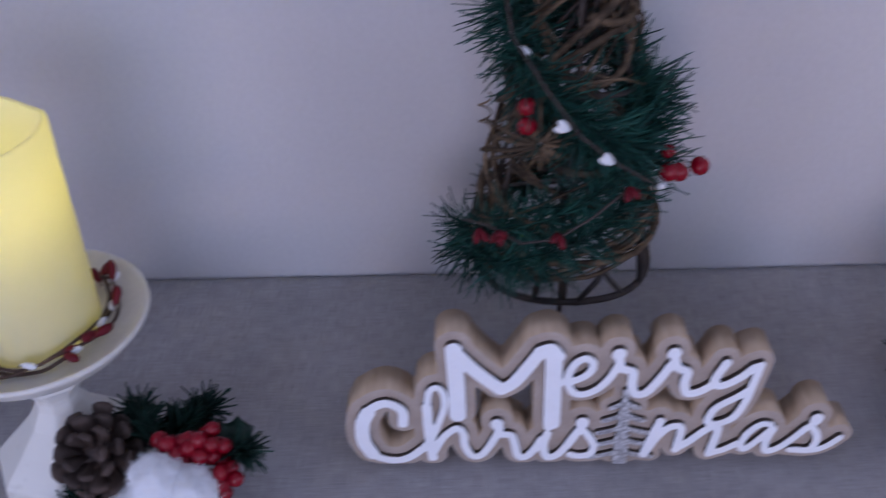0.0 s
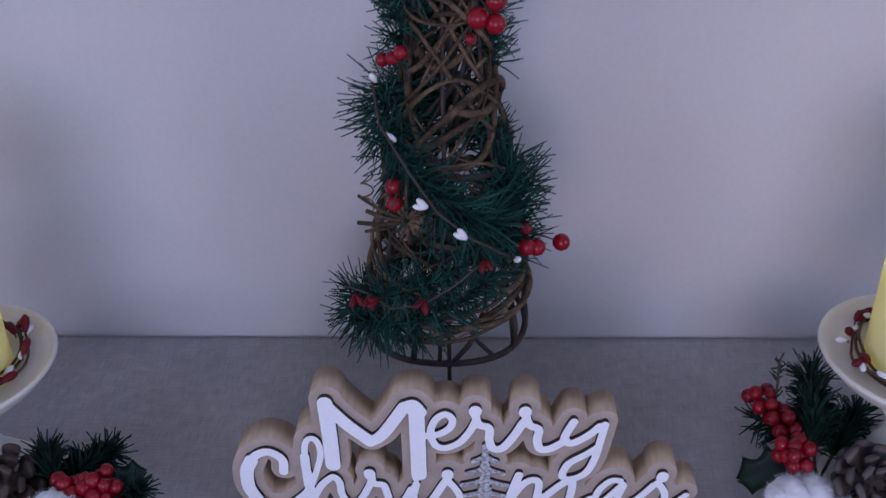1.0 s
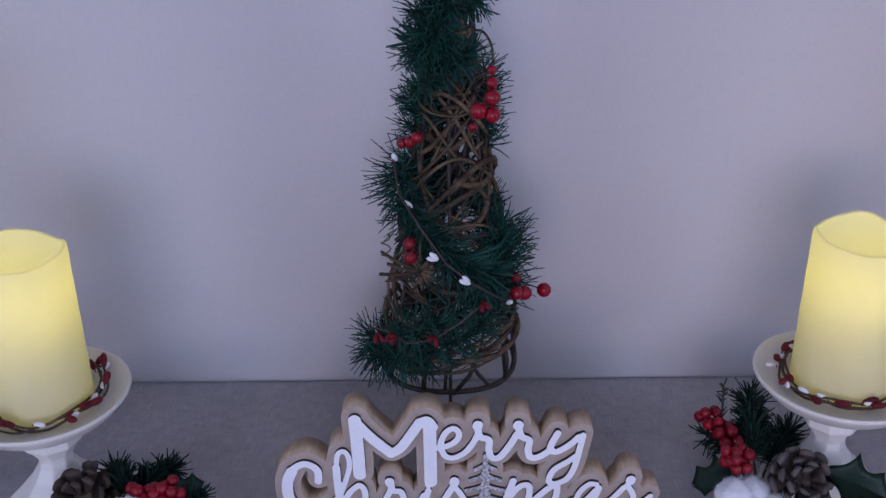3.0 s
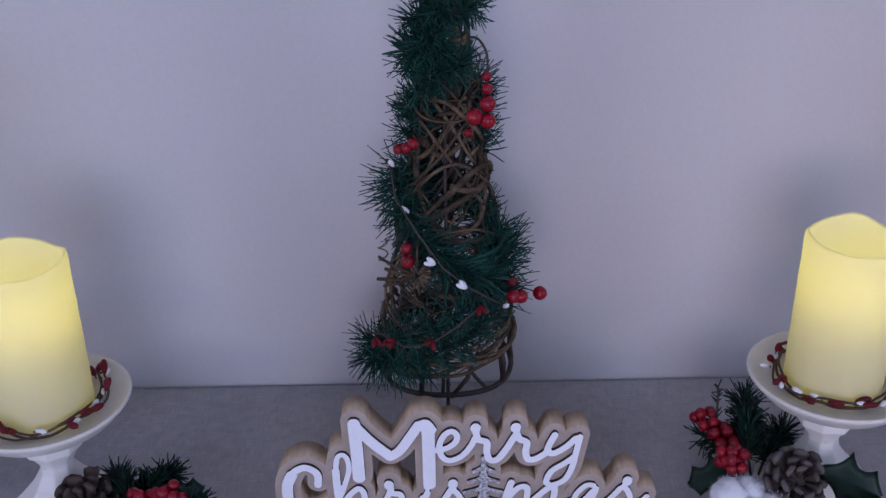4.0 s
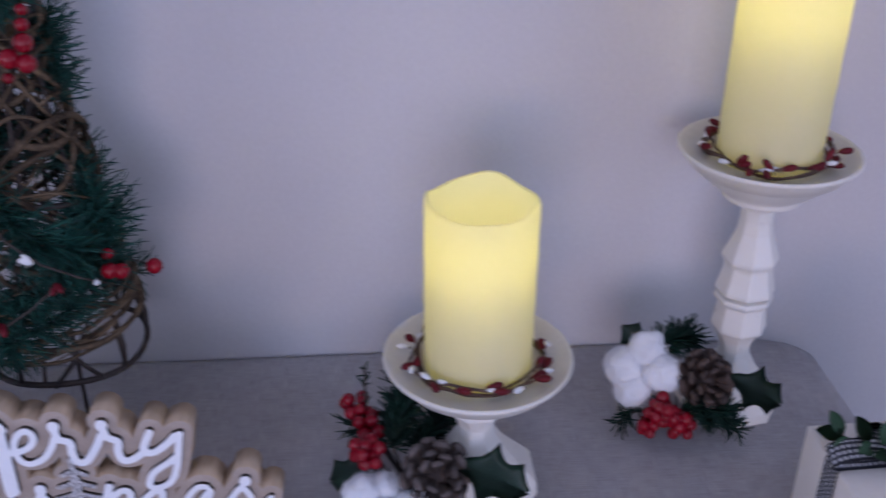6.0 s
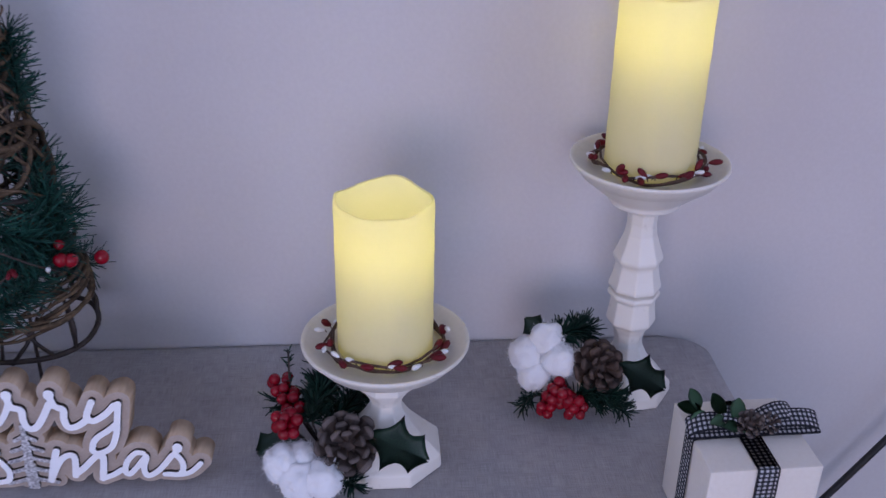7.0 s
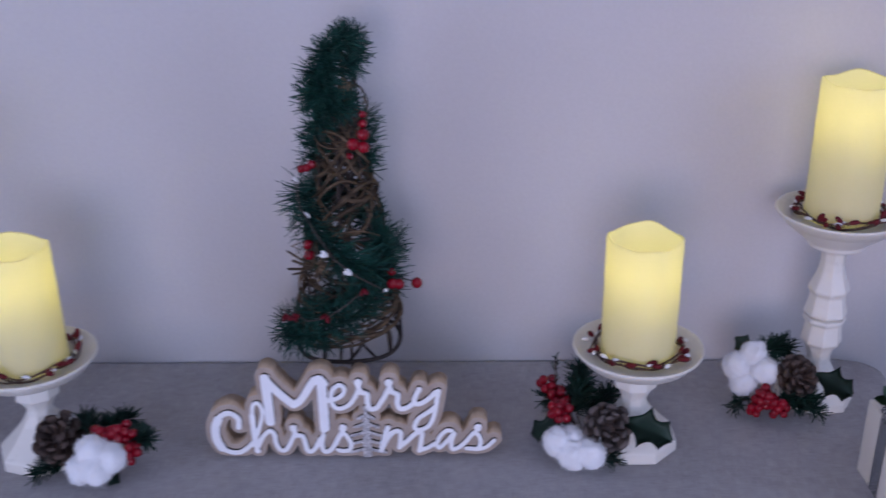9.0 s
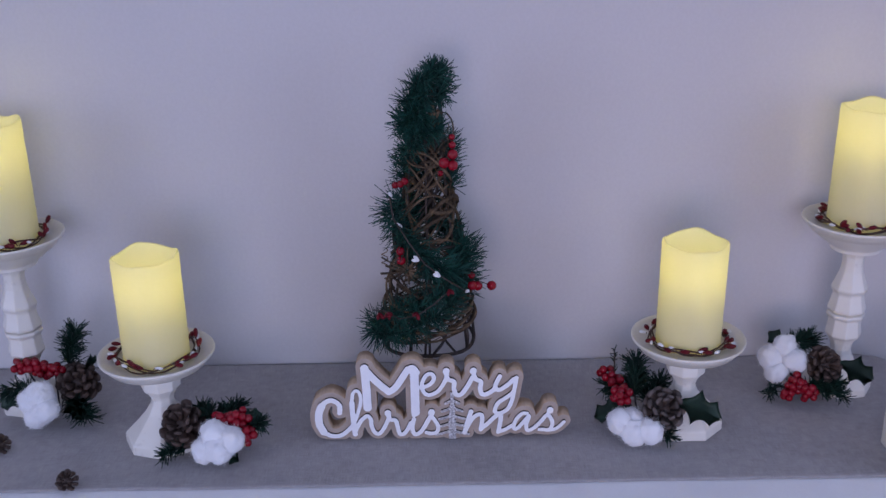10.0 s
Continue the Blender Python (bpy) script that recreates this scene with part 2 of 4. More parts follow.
# ---- candle holders and candles ----
def holder(name, m, height, label):
    h = thing(name, m, label, "candle holder", "candle holders on the table")
    turn = math.pi / 8
    if height < 0.15:
        pieces = [("foot", 8, [(0, 0), (0.0462, 0), (0.0468, 0.002), (0.0462, 0.0115), (0.0445, 0.0135), (0.0315, 0.0265), (0.0205, 0.0385), (0.0140, 0.0490), (0.0130, 0.0545)]),
                  ("stem", 8, [(0.0130, 0.0545), (0.0140, 0.0585), (0.0185, 0.0660), (0.0216, 0.0685), (0.0224, 0.0705), (0.0226, 0.0800), (0.0212, 0.0835), (0.0212, 0.0862)]),
                  ("neck", 48, [(0.0212, 0.0858), (0.0270, 0.0872), (0.0285, 0.0895), (0.0300, 0.0925), (0.040, 0.0955)])]
    else:
        # turned upper part: flares and steps, eight-sided, under a shallow cone
        pieces = [("foot", 8, [(0, 0), (0.0412, 0), (0.0418, 0.002), (0.0412, 0.0100), (0.0395, 0.0120), (0.0285, 0.0240), (0.0185, 0.0360), (0.0132, 0.0460), (0.0122, 0.0515)]),
                  ("lower_stem", 8, [(0.0122, 0.0515), (0.0138, 0.0600), (0.0172, 0.0670), (0.0214, 0.0715), (0.0214, 0.0740), (0.0200, 0.0830), (0.0192, 0.0915), (0.0194, 0.0940)]),
                  ("bead", 8, [(0.0194, 0.0938), (0.0222, 0.0962), (0.0226, 0.0985), (0.0222, 0.1008), (0.0170, 0.1016)]),
                  ("upper_stem", 8, [(0.0170, 0.1014), (0.0170, 0.1034), (0.0224, 0.1040), (0.0224, 0.1072), (0.0200, 0.1160), (0.0184, 0.1250), (0.0186, 0.1280), (0.0210, 0.1312), (0.0214, 0.1340), (0.0176, 0.1440), (0.0138, 0.1550), (0.0125, 0.1650), (0.0130, 0.1740), (0.0165, 0.1832)]),
                  ("neck", 48, [(0.0165, 0.1828), (0.0280, 0.1832), (0.0294, 0.1850), (0.0296, 0.1878), (0.0312, 0.1900), (0.0385, 0.1950), (0.0470, 0.2020), (0.0545, 0.2085)])]
    for piece, sides, profile in pieces:
        bm = bmesh.new()
        lathe(bm, profile, sides, turn=turn)
        ob = part(piece, bm, WHITE_WOOD_WORN, h, smooth=sides > 8)
        bev = ob.modifiers.new("worn_edges", "BEVEL")
        bev.width, bev.segments, bev.limit_method, bev.angle_limit = 0.0011, 2, "ANGLE", radians(25)
    z = height
    bm = bmesh.new()
    lathe(bm, [(0, z - 0.010), (0.024, z - 0.0105), (0.040, z - 0.0100), (0.054, z - 0.0060), (0.0595, z + 0.0008), (0.0632, z + 0.0045),
               (0.0642, z + 0.0062), (0.0640, z + 0.0078), (0.0628, z + 0.0082), (0.0605, z + 0.0066), (0.056, z + 0.0035), (0.045, z + 0.0008), (0.030, z), (0, z)], 64)
    part("plate", bm, WHITE_WOOD, h)
    return h


def candle(m, radius, height, crest, lamp_watts, label):
    """A hollow LED candle: thin wax shell, thick wavy melted lip, sunk well, bulb inside."""
    c = thing("led_candle", m, label, "candle", "candles on the holders")
    wave, turn, back = crest

    def rim(a):
        return wave * (math.cos(3 * (a - turn)) + 0.7 * math.cos(4 * (a - turn))) + back * math.sin(a) + 0.0005 * math.sin(7 * a + 9 * turn)

    def wobble(a, r, z):
        return rim(a) * max(0.0, (z - 0.62 * height) / (0.38 * height)) ** 3 if z > 0.62 * height else 0.0

    r, h = radius, height
    bm = bmesh.new()
    side = [(r * 0.97, 0.0), (r * 0.995, 0.0015)] + [(r * (1.0 - 0.004 * math.sin(k * 1.7)), 0.004 + (h - 0.012) * k / 14) for k in range(15)]
    lip = [(1.0, -0.004), (0.993, -0.0018), (0.977, -0.0004), (0.955, 0.0), (0.930, -0.0010)]
    lathe(bm, [(0, 0)] + side + [(r * k, h + dz) for k, dz in lip], 96, wobble)
    part("wax_body", bm, WAX, c)
    bm = bmesh.new()
    lathe(bm, [(0, h - 0.0515), (r * 0.14, h - 0.0505), (r * 0.17, h - 0.0520), (r * 0.17, h - 0.064), (r * 0.12, h - 0.068), (r * 0.12, 0.004)], 48)
    part("lamp_socket", bm, WAX, c)
    bm = bmesh.new()
    lathe(bm, [(0.0026, h - 0.0515), (0.0026, h - 0.041), (0.0018, h - 0.037), (0, h - 0.0350)], 16)
    part("led_bulb", bm, FLAME, c, "tiny lit warm white bulb")
    data = bpy.data.lights.new("candle_lamp", "POINT")
    data.energy, data.color, data.shadow_soft_size = lamp_watts, (1.0, 0.86, 0.40), 0.018
    ob = new("candle_lamp", data)
    ob.matrix_basis = m @ pose(0, 0, h - 0.0200)
    return c


SPOTS = {  # x, y, turn, holder height
    "near_right": (0.3640, 0.446, 0, 0.105),
    "far_right": (0.5785, 0.531, 10, 0.2135),
    "near_left": (-0.236, 0.431, -17, 0.105),
    "far_left": (-0.421, 0.522, -14, 0.2135),
}
for spot, crest in (("near_right", (0.0017, 1.35, 0.0004)), ("near_left", (0.0017, 1.95, 0.0002)), ("far_right", (0.0017, 1.2, 0.0004)), ("far_left", (0.0017, 2.3, 0.0004))):
    x, y, turn, tall = SPOTS[spot]
    short = tall < 0.15
    holder("candle_holder", pose(x, y, TOP + 0.0004, 0, 0, turn), tall,
           "short white painted eight-sided candle holder on the grey runner" if short else "tall white painted turned candle holder on the grey runner")
    candle(pose(x, y, TOP + tall + 0.0008), 0.0363, 0.1232 if short else 0.1425, crest, 0.045,
           "lit ivory wax pillar candle on a short holder" if short else "tall lit ivory wax pillar candle on a tall holder")


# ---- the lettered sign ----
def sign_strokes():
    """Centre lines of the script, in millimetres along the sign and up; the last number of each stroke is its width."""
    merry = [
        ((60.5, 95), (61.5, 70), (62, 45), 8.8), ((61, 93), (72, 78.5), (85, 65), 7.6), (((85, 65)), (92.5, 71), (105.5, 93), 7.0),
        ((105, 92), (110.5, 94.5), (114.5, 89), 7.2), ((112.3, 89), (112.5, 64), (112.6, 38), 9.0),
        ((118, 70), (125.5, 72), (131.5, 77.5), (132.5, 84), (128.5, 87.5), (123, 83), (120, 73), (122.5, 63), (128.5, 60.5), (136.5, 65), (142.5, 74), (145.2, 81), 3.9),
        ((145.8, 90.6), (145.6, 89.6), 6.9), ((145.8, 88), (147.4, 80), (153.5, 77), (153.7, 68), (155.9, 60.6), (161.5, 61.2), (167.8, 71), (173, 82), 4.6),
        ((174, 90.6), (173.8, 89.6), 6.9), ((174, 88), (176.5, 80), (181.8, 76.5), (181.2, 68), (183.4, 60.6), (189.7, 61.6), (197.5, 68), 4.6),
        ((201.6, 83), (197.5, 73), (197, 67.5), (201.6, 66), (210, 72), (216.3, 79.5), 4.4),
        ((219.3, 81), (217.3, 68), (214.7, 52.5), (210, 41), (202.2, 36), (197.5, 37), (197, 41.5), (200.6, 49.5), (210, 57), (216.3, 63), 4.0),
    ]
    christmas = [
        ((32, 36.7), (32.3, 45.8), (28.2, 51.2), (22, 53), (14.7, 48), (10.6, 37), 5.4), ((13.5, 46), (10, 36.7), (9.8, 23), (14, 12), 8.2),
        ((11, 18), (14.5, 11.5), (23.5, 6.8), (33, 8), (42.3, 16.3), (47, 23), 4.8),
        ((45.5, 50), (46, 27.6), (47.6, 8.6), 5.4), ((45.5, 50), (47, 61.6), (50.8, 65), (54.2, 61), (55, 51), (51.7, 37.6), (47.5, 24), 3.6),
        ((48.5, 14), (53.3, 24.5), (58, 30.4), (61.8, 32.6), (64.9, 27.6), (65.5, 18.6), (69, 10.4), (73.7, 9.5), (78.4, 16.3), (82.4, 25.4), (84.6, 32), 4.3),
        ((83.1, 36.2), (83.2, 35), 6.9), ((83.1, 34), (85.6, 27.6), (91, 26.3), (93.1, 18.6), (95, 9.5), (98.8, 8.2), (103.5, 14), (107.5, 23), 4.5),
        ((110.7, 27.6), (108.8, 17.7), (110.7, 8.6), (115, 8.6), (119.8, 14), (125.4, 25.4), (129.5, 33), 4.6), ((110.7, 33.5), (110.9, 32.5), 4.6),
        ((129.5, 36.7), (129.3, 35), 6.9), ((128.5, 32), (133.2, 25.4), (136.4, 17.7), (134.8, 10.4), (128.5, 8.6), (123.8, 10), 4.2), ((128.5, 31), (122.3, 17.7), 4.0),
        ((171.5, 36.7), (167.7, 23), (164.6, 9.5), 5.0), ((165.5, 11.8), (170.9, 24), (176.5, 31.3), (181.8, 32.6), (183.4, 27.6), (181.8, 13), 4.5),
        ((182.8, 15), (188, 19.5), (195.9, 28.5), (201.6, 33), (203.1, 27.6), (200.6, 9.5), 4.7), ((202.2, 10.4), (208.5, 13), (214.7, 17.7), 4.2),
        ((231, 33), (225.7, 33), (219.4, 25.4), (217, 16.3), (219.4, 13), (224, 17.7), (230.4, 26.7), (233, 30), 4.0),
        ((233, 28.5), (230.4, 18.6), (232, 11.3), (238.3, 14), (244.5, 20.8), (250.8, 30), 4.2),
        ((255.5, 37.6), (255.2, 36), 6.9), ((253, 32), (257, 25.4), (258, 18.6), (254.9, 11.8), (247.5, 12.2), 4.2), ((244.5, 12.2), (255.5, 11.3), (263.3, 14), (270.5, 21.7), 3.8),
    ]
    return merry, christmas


def smooth_line(pts, steps=7):
    """Catmull-Rom through the points."""
    if len(pts) < 3:
        return pts
    p = [pts[0], *pts, pts[-1]]
    out = []
    for a, b, c, d in zip(p, p[1:], p[2:], p[3:]):
        for k in range(steps):
            t = k / steps
            out.append(tuple(0.5 * (2 * b[i] + (c[i] - a[i]) * t + (2 * a[i] - 5 * b[i] + 4 * c[i] - d[i]) * t * t + (3 * b[i] - a[i] - 3 * c[i] + d[i]) * t ** 3) for i in (0, 1)))
    return out + [pts[-1]]


def distance_field(strokes, xs, ys):
    """Distance in mm from each grid point to the outline of the strokes (negative inside)."""
    gx, gy = np.meshgrid(xs, ys)
    field = np.full(gx.shape, 1e3)
    for *pts, width in strokes:
        line = smooth_line([(1.07 * u, v) for u, v in pts])
        for (ax, ay), (bx, by) in zip(line, line[1:]):
            dx, dy = bx - ax, by - ay
            t = np.clip(((gx - ax) * dx + (gy - ay) * dy) / max(dx * dx + dy * dy, 1e-9), 0, 1)
            field = np.minimum(field, np.hypot(gx - ax - t * dx, gy - ay - t * dy) - width / 2)
    return field


def slab(field, xs, ys, front, back, mats):
    """A plate with the outline where the field is below 0: cut cell by cell, faces in front and behind, and edge walls."""
    verts, faces, kinds, seen = [], [], [], {}

    def vert(key, u, v):
        if key not in seen:
            seen[key] = len(verts)
            verts.append((u / 1000, front, v / 1000))
            verts.append((u / 1000, back, v / 1000))
        return seen[key]

    ny, nx = field.shape
    for j in range(ny - 1):
        for i in range(nx - 1):
            corners = ((i, j), (i + 1, j), (i + 1, j + 1), (i, j + 1))
            f = [field[b, a] for a, b in corners]
            if min(f) >= 0:
                continue
            ring, cut = [], []
            for k in range(4):
                (a, b), (c, d) = corners[k], corners[(k + 1) % 4]
                f0, f1 = f[k], f[(k + 1) % 4]
                if f0 < 0:
                    ring.append(vert((a, b), xs[a], ys[b]))
                if (f0 < 0) != (f1 < 0):
                    t = f0 / (f0 - f1)
                    key = ("e", *min((a, b), (c, d)), *max((a, b), (c, d)))
                    n = vert(key, xs[a] + t * (xs[c] - xs[a]), ys[b] + t * (ys[d] - ys[b]))
                    ring.append(n)
                    cut.append((n, f0 < 0))
            if len(ring) < 3:
                continue
            faces.append(tuple(ring))
            kinds.append(0)
            faces.append(tuple(r + 1 for r in reversed(ring)))
            kinds.append(0)
            if len(cut) == 2:
                leaving = next(n for n, out in cut if out)
                entering = next(n for n, out in cut if not out)
                faces.append((entering, leaving, leaving + 1, entering + 1))
                kinds.append(1)
    me = bpy.data.meshes.new("sign_part")
    me.from_pydata(verts, [], faces)
    for m in mats:
        me.materials.append(m)
    for p, kind in zip(me.polygons, kinds):
        p.material_index, p.use_smooth = kind, kind == 1
    me.update()
    return me


MDF = material("fibreboard", (0.37, 0.295, 0.24), (0.47, 0.385, 0.32), size=60, fine=500, rough=0.75, bump=0.2)
MDF_EDGE = material("fibreboard_edge", (0.33, 0.235, 0.15), (0.50, 0.375, 0.26), size=50, fine=300, rough=0.8, bump=0.3, stretch=(1, 0.15, 1))
SIGN_WHITE = material("sign_white", (0.82, 0.82, 0.83), (0.88, 0.88, 0.89), size=60, fine=500, rough=0.35, bump=0.08)
BURNT_EDGE = material("burnt_edge", (0.02, 0.014, 0.01), (0.06, 0.04, 0.03), size=90, fine=500, rough=0.8)
GLITTER = material("silver_glitter", (0.30, 0.30, 0.31), (0.85, 0.85, 0.86), size=500, fine=1800, rough=0.4, metallic=0.55, bump=0.9, blend=(0.42, 0.6))


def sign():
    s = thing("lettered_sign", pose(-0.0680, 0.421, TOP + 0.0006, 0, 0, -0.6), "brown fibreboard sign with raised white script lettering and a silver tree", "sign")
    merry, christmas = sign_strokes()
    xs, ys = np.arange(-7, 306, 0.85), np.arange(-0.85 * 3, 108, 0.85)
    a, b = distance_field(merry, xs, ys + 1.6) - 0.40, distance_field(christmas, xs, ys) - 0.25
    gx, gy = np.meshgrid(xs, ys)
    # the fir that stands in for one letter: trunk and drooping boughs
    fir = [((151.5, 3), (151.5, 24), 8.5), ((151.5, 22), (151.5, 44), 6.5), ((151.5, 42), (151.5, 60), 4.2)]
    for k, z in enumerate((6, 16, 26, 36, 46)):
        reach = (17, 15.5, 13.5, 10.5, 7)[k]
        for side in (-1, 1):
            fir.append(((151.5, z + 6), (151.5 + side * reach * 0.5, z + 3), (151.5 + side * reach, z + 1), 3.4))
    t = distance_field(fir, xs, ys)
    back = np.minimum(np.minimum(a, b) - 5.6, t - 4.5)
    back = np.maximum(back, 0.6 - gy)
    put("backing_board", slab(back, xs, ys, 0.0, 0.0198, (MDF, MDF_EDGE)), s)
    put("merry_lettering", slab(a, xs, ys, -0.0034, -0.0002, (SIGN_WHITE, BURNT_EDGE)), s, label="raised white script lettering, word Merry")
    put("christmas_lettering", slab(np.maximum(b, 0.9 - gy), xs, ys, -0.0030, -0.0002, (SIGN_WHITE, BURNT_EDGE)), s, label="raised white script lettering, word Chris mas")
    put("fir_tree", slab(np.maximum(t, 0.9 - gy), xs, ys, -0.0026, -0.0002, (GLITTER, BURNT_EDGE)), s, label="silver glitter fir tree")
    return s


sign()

# ---- shared small pieces ----
VINE = material("grapevine", (0.024, 0.016, 0.010), (0.175, 0.120, 0.073), size=70, fine=500, rough=0.75, bump=0.6, per_object=0.5, gloss=0.2)
DARK_WIRE = material("dark_twig", (0.018, 0.013, 0.011), (0.06, 0.042, 0.032), size=80, fine=400, rough=0.7, bump=0.3)
NEEDLE = material("fir_needle", (0.006, 0.032, 0.025), (0.020, 0.086, 0.064), size=60, fine=300, rough=0.5, bump=0, gloss=0.22)
NEEDLE_DARK = material("pine_needle", (0.004, 0.014, 0.011), (0.014, 0.045, 0.030), size=60, fine=300, rough=0.5, bump=0, gloss=0.15)
HOLLY = material("holly_leaf", (0.006, 0.022, 0.015), (0.019, 0.058, 0.032), size=40, fine=200, rough=0.45, bump=0.3)
BERRY = material("red_berry", (0.17, 0.002, 0.009), (0.27, 0.003, 0.014), size=60, fine=300, rough=0.24, bump=0.05, coat=0.12, gloss=0.3, per_object=0.15)
PIP_RED = material("red_pip", (0.08, 0.003, 0.008), (0.15, 0.006, 0.013), size=90, fine=300, rough=0.5, gloss=0.25, per_object=0.2)
PIP_WHITE = material("white_pip", (0.72, 0.72, 0.72), (0.85, 0.85, 0.84), size=90, fine=300, rough=0.3)
SCALE = material("cone_scale", (0.022, 0.014, 0.011), (0.085, 0.06, 0.048), size=120, fine=500, rough=0.75, bump=0.4, per_object=0.3)
SCALE_DARK = material("dark_cone_scale", (0.02, 0.012, 0.010), (0.085, 0.05, 0.035), size=120, fine=500, rough=0.7, bump=0.4, per_object=0.3)


def vary_pieces(m, low, high):
    """Each loose piece of a joined mesh takes its own lightness."""
    n, link = m.node_tree.nodes, m.node_tree.links.new
    b, geo, rng, hsv = n["Principled BSDF"], n.new("ShaderNodeNewGeometry"), n.new("ShaderNodeMapRange"), n.new("ShaderNodeHueSaturation")
    rng.inputs[3].default_value, rng.inputs[4].default_value = low, high
    link(geo.outputs["Random Per Island"], rng.inputs[0])
    link(rng.outputs[0], hsv.inputs["Value"])
    link(b.inputs["Base Color"].links[0].from_socket, hsv.inputs["Color"])
    link(hsv.outputs[0], b.inputs["Base Color"])


vary_pieces(NEEDLE, 0.4, 1.5)
vary_pieces(NEEDLE_DARK, 0.45, 1.35)
COTTON = material("cotton_lint", (0.80, 0.80, 0.81), (0.90, 0.90, 0.90), size=60, fine=600, rough=1.0, bump=0.5, sheen=0.6)


def ball_mesh(name, mat, sub=2):
    bm = bmesh.new()
    bmesh.ops.create_icosphere(bm, subdivisions=sub, radius=1)
    return mesh_from(name, bm, mat)


def drop_mesh(name, mat):
    """A small pointed bud, its base at the origin, one unit long up z."""
    bm = bmesh.new()
    lathe(bm, [(0, 0), (0.08, 0.03), (0.16, 0.2), (0.22, 0.45), (0.225, 0.65), (0.17, 0.85), (0.08, 0.96), (0, 1)], 8)
    return mesh_from(name, bm, mat)


BERRY_MESH = ball_mesh("berry", BERRY)
RED_PIP, WHITE_PIP = drop_mesh("red_pip", PIP_RED), drop_mesh("white_pip", PIP_WHITE)


def aim(at, way, size=1.0, spin=0.0):
    """A pose at a point, its z axis along way."""
    q = Vector(way).normalized().to_track_quat("Z", "Y")
    return Matrix.LocRotScale(Vector(at), q, (size, size, size)) @ pose(0, 0, 0, 0, 0, spin)


class Blades:
    """Collects many thin three-sided needles for one mesh."""

    def __init__(self, seed):
        self.verts, self.faces, self.rnd = [], [], random.Random(seed)

    def add(self, at, way, length, width, bend=0.5):
        way = way.normalized()
        a = way.orthogonal().normalized()
        b = way.cross(a)
        turn = self.rnd.uniform(0, 6.283)
        a, b = a * math.cos(turn) + b * math.sin(turn), b * math.cos(turn) - a * math.sin(turn)
        sag = (a * self.rnd.uniform(-1, 1) + b * self.rnd.uniform(-1, 1)) * bend * length * 0.5
        n = len(self.verts)
        for s, w, k in ((0.0, 0.9, 0.0), (0.5, 1.0, 0.3), (1.0, 0.7, 1.0)):
            c = at + way * length * s + sag * k
            self.verts += [tuple(c + width * w * 0.5 * (math.cos(t) * a + math.sin(t) * b)) for t in (0, 2.094, 4.189)]
        for k in range(3):
            j = (k + 1) % 3
            self.faces += [(n + k, n + j, n + 3 + j, n + 3 + k), (n + 3 + k, n + 3 + j, n + 6 + j, n + 6 + k)]
        self.faces.append((n + 6, n + 7, n + 8))

    def along(self, pts, count, length, width, lean=0.45, keep=None):
        pts = [Vector(p) for p in pts]
        for _ in range(count):
            u = self.rnd.random() * (len(pts) - 1)
            i = min(int(u), len(pts) - 2)
            p = pts[i].lerp(pts[i + 1], u - i)
            d = (pts[i + 1] - pts[i]).normalized()
            s = d.orthogonal().normalized()
            t = self.rnd.uniform(0, 6.283)
            out = s * math.cos(t) + d.cross(s) * math.sin(t)
            way = out + d * self.rnd.gauss(lean, 0.5)
            if keep and not keep(p, way):
                continue
            self.add(p, way, length * self.rnd.uniform(0.65, 1.15), width)

    def mesh(self, name, mat):
        me = bpy.data.meshes.new(name)
        me.from_pydata(self.verts, [], self.faces)
        me.materials.append(mat)
        me.update()
        return me


def smooth_curve(pts, steps=5):
    """Catmull-Rom through points in space."""
    p = [pts[0], *pts, pts[-1]]
    out = []
    for a, b, c, d in zip(p, p[1:], p[2:], p[3:]):
        for k in range(steps):
            t = k / steps
            out.append(0.5 * (2 * b + (c - a) * t + (2 * a - 5 * b + 4 * c - d) * t * t + (3 * b - a - 3 * c + d) * t ** 3))
    return out + [pts[-1]]


# ---- the wicker tree ----
TREE_X, TREE_Y = 0.073, 0.538


def tree_radius(h):
    return 0.0565 - 0.165 * max(h - 0.09, 0) + 0.10 * max(h - 0.28, 0)


def on_tree(deg, h, out=0.0):
    a, r = radians(deg), tree_radius(h) + out
    lean = 0.012 * (h / 0.4)
    return Vector((r * math.cos(a) - 0.0050 + 0.004 * h / 0.4, r * math.sin(a) - lean, h))


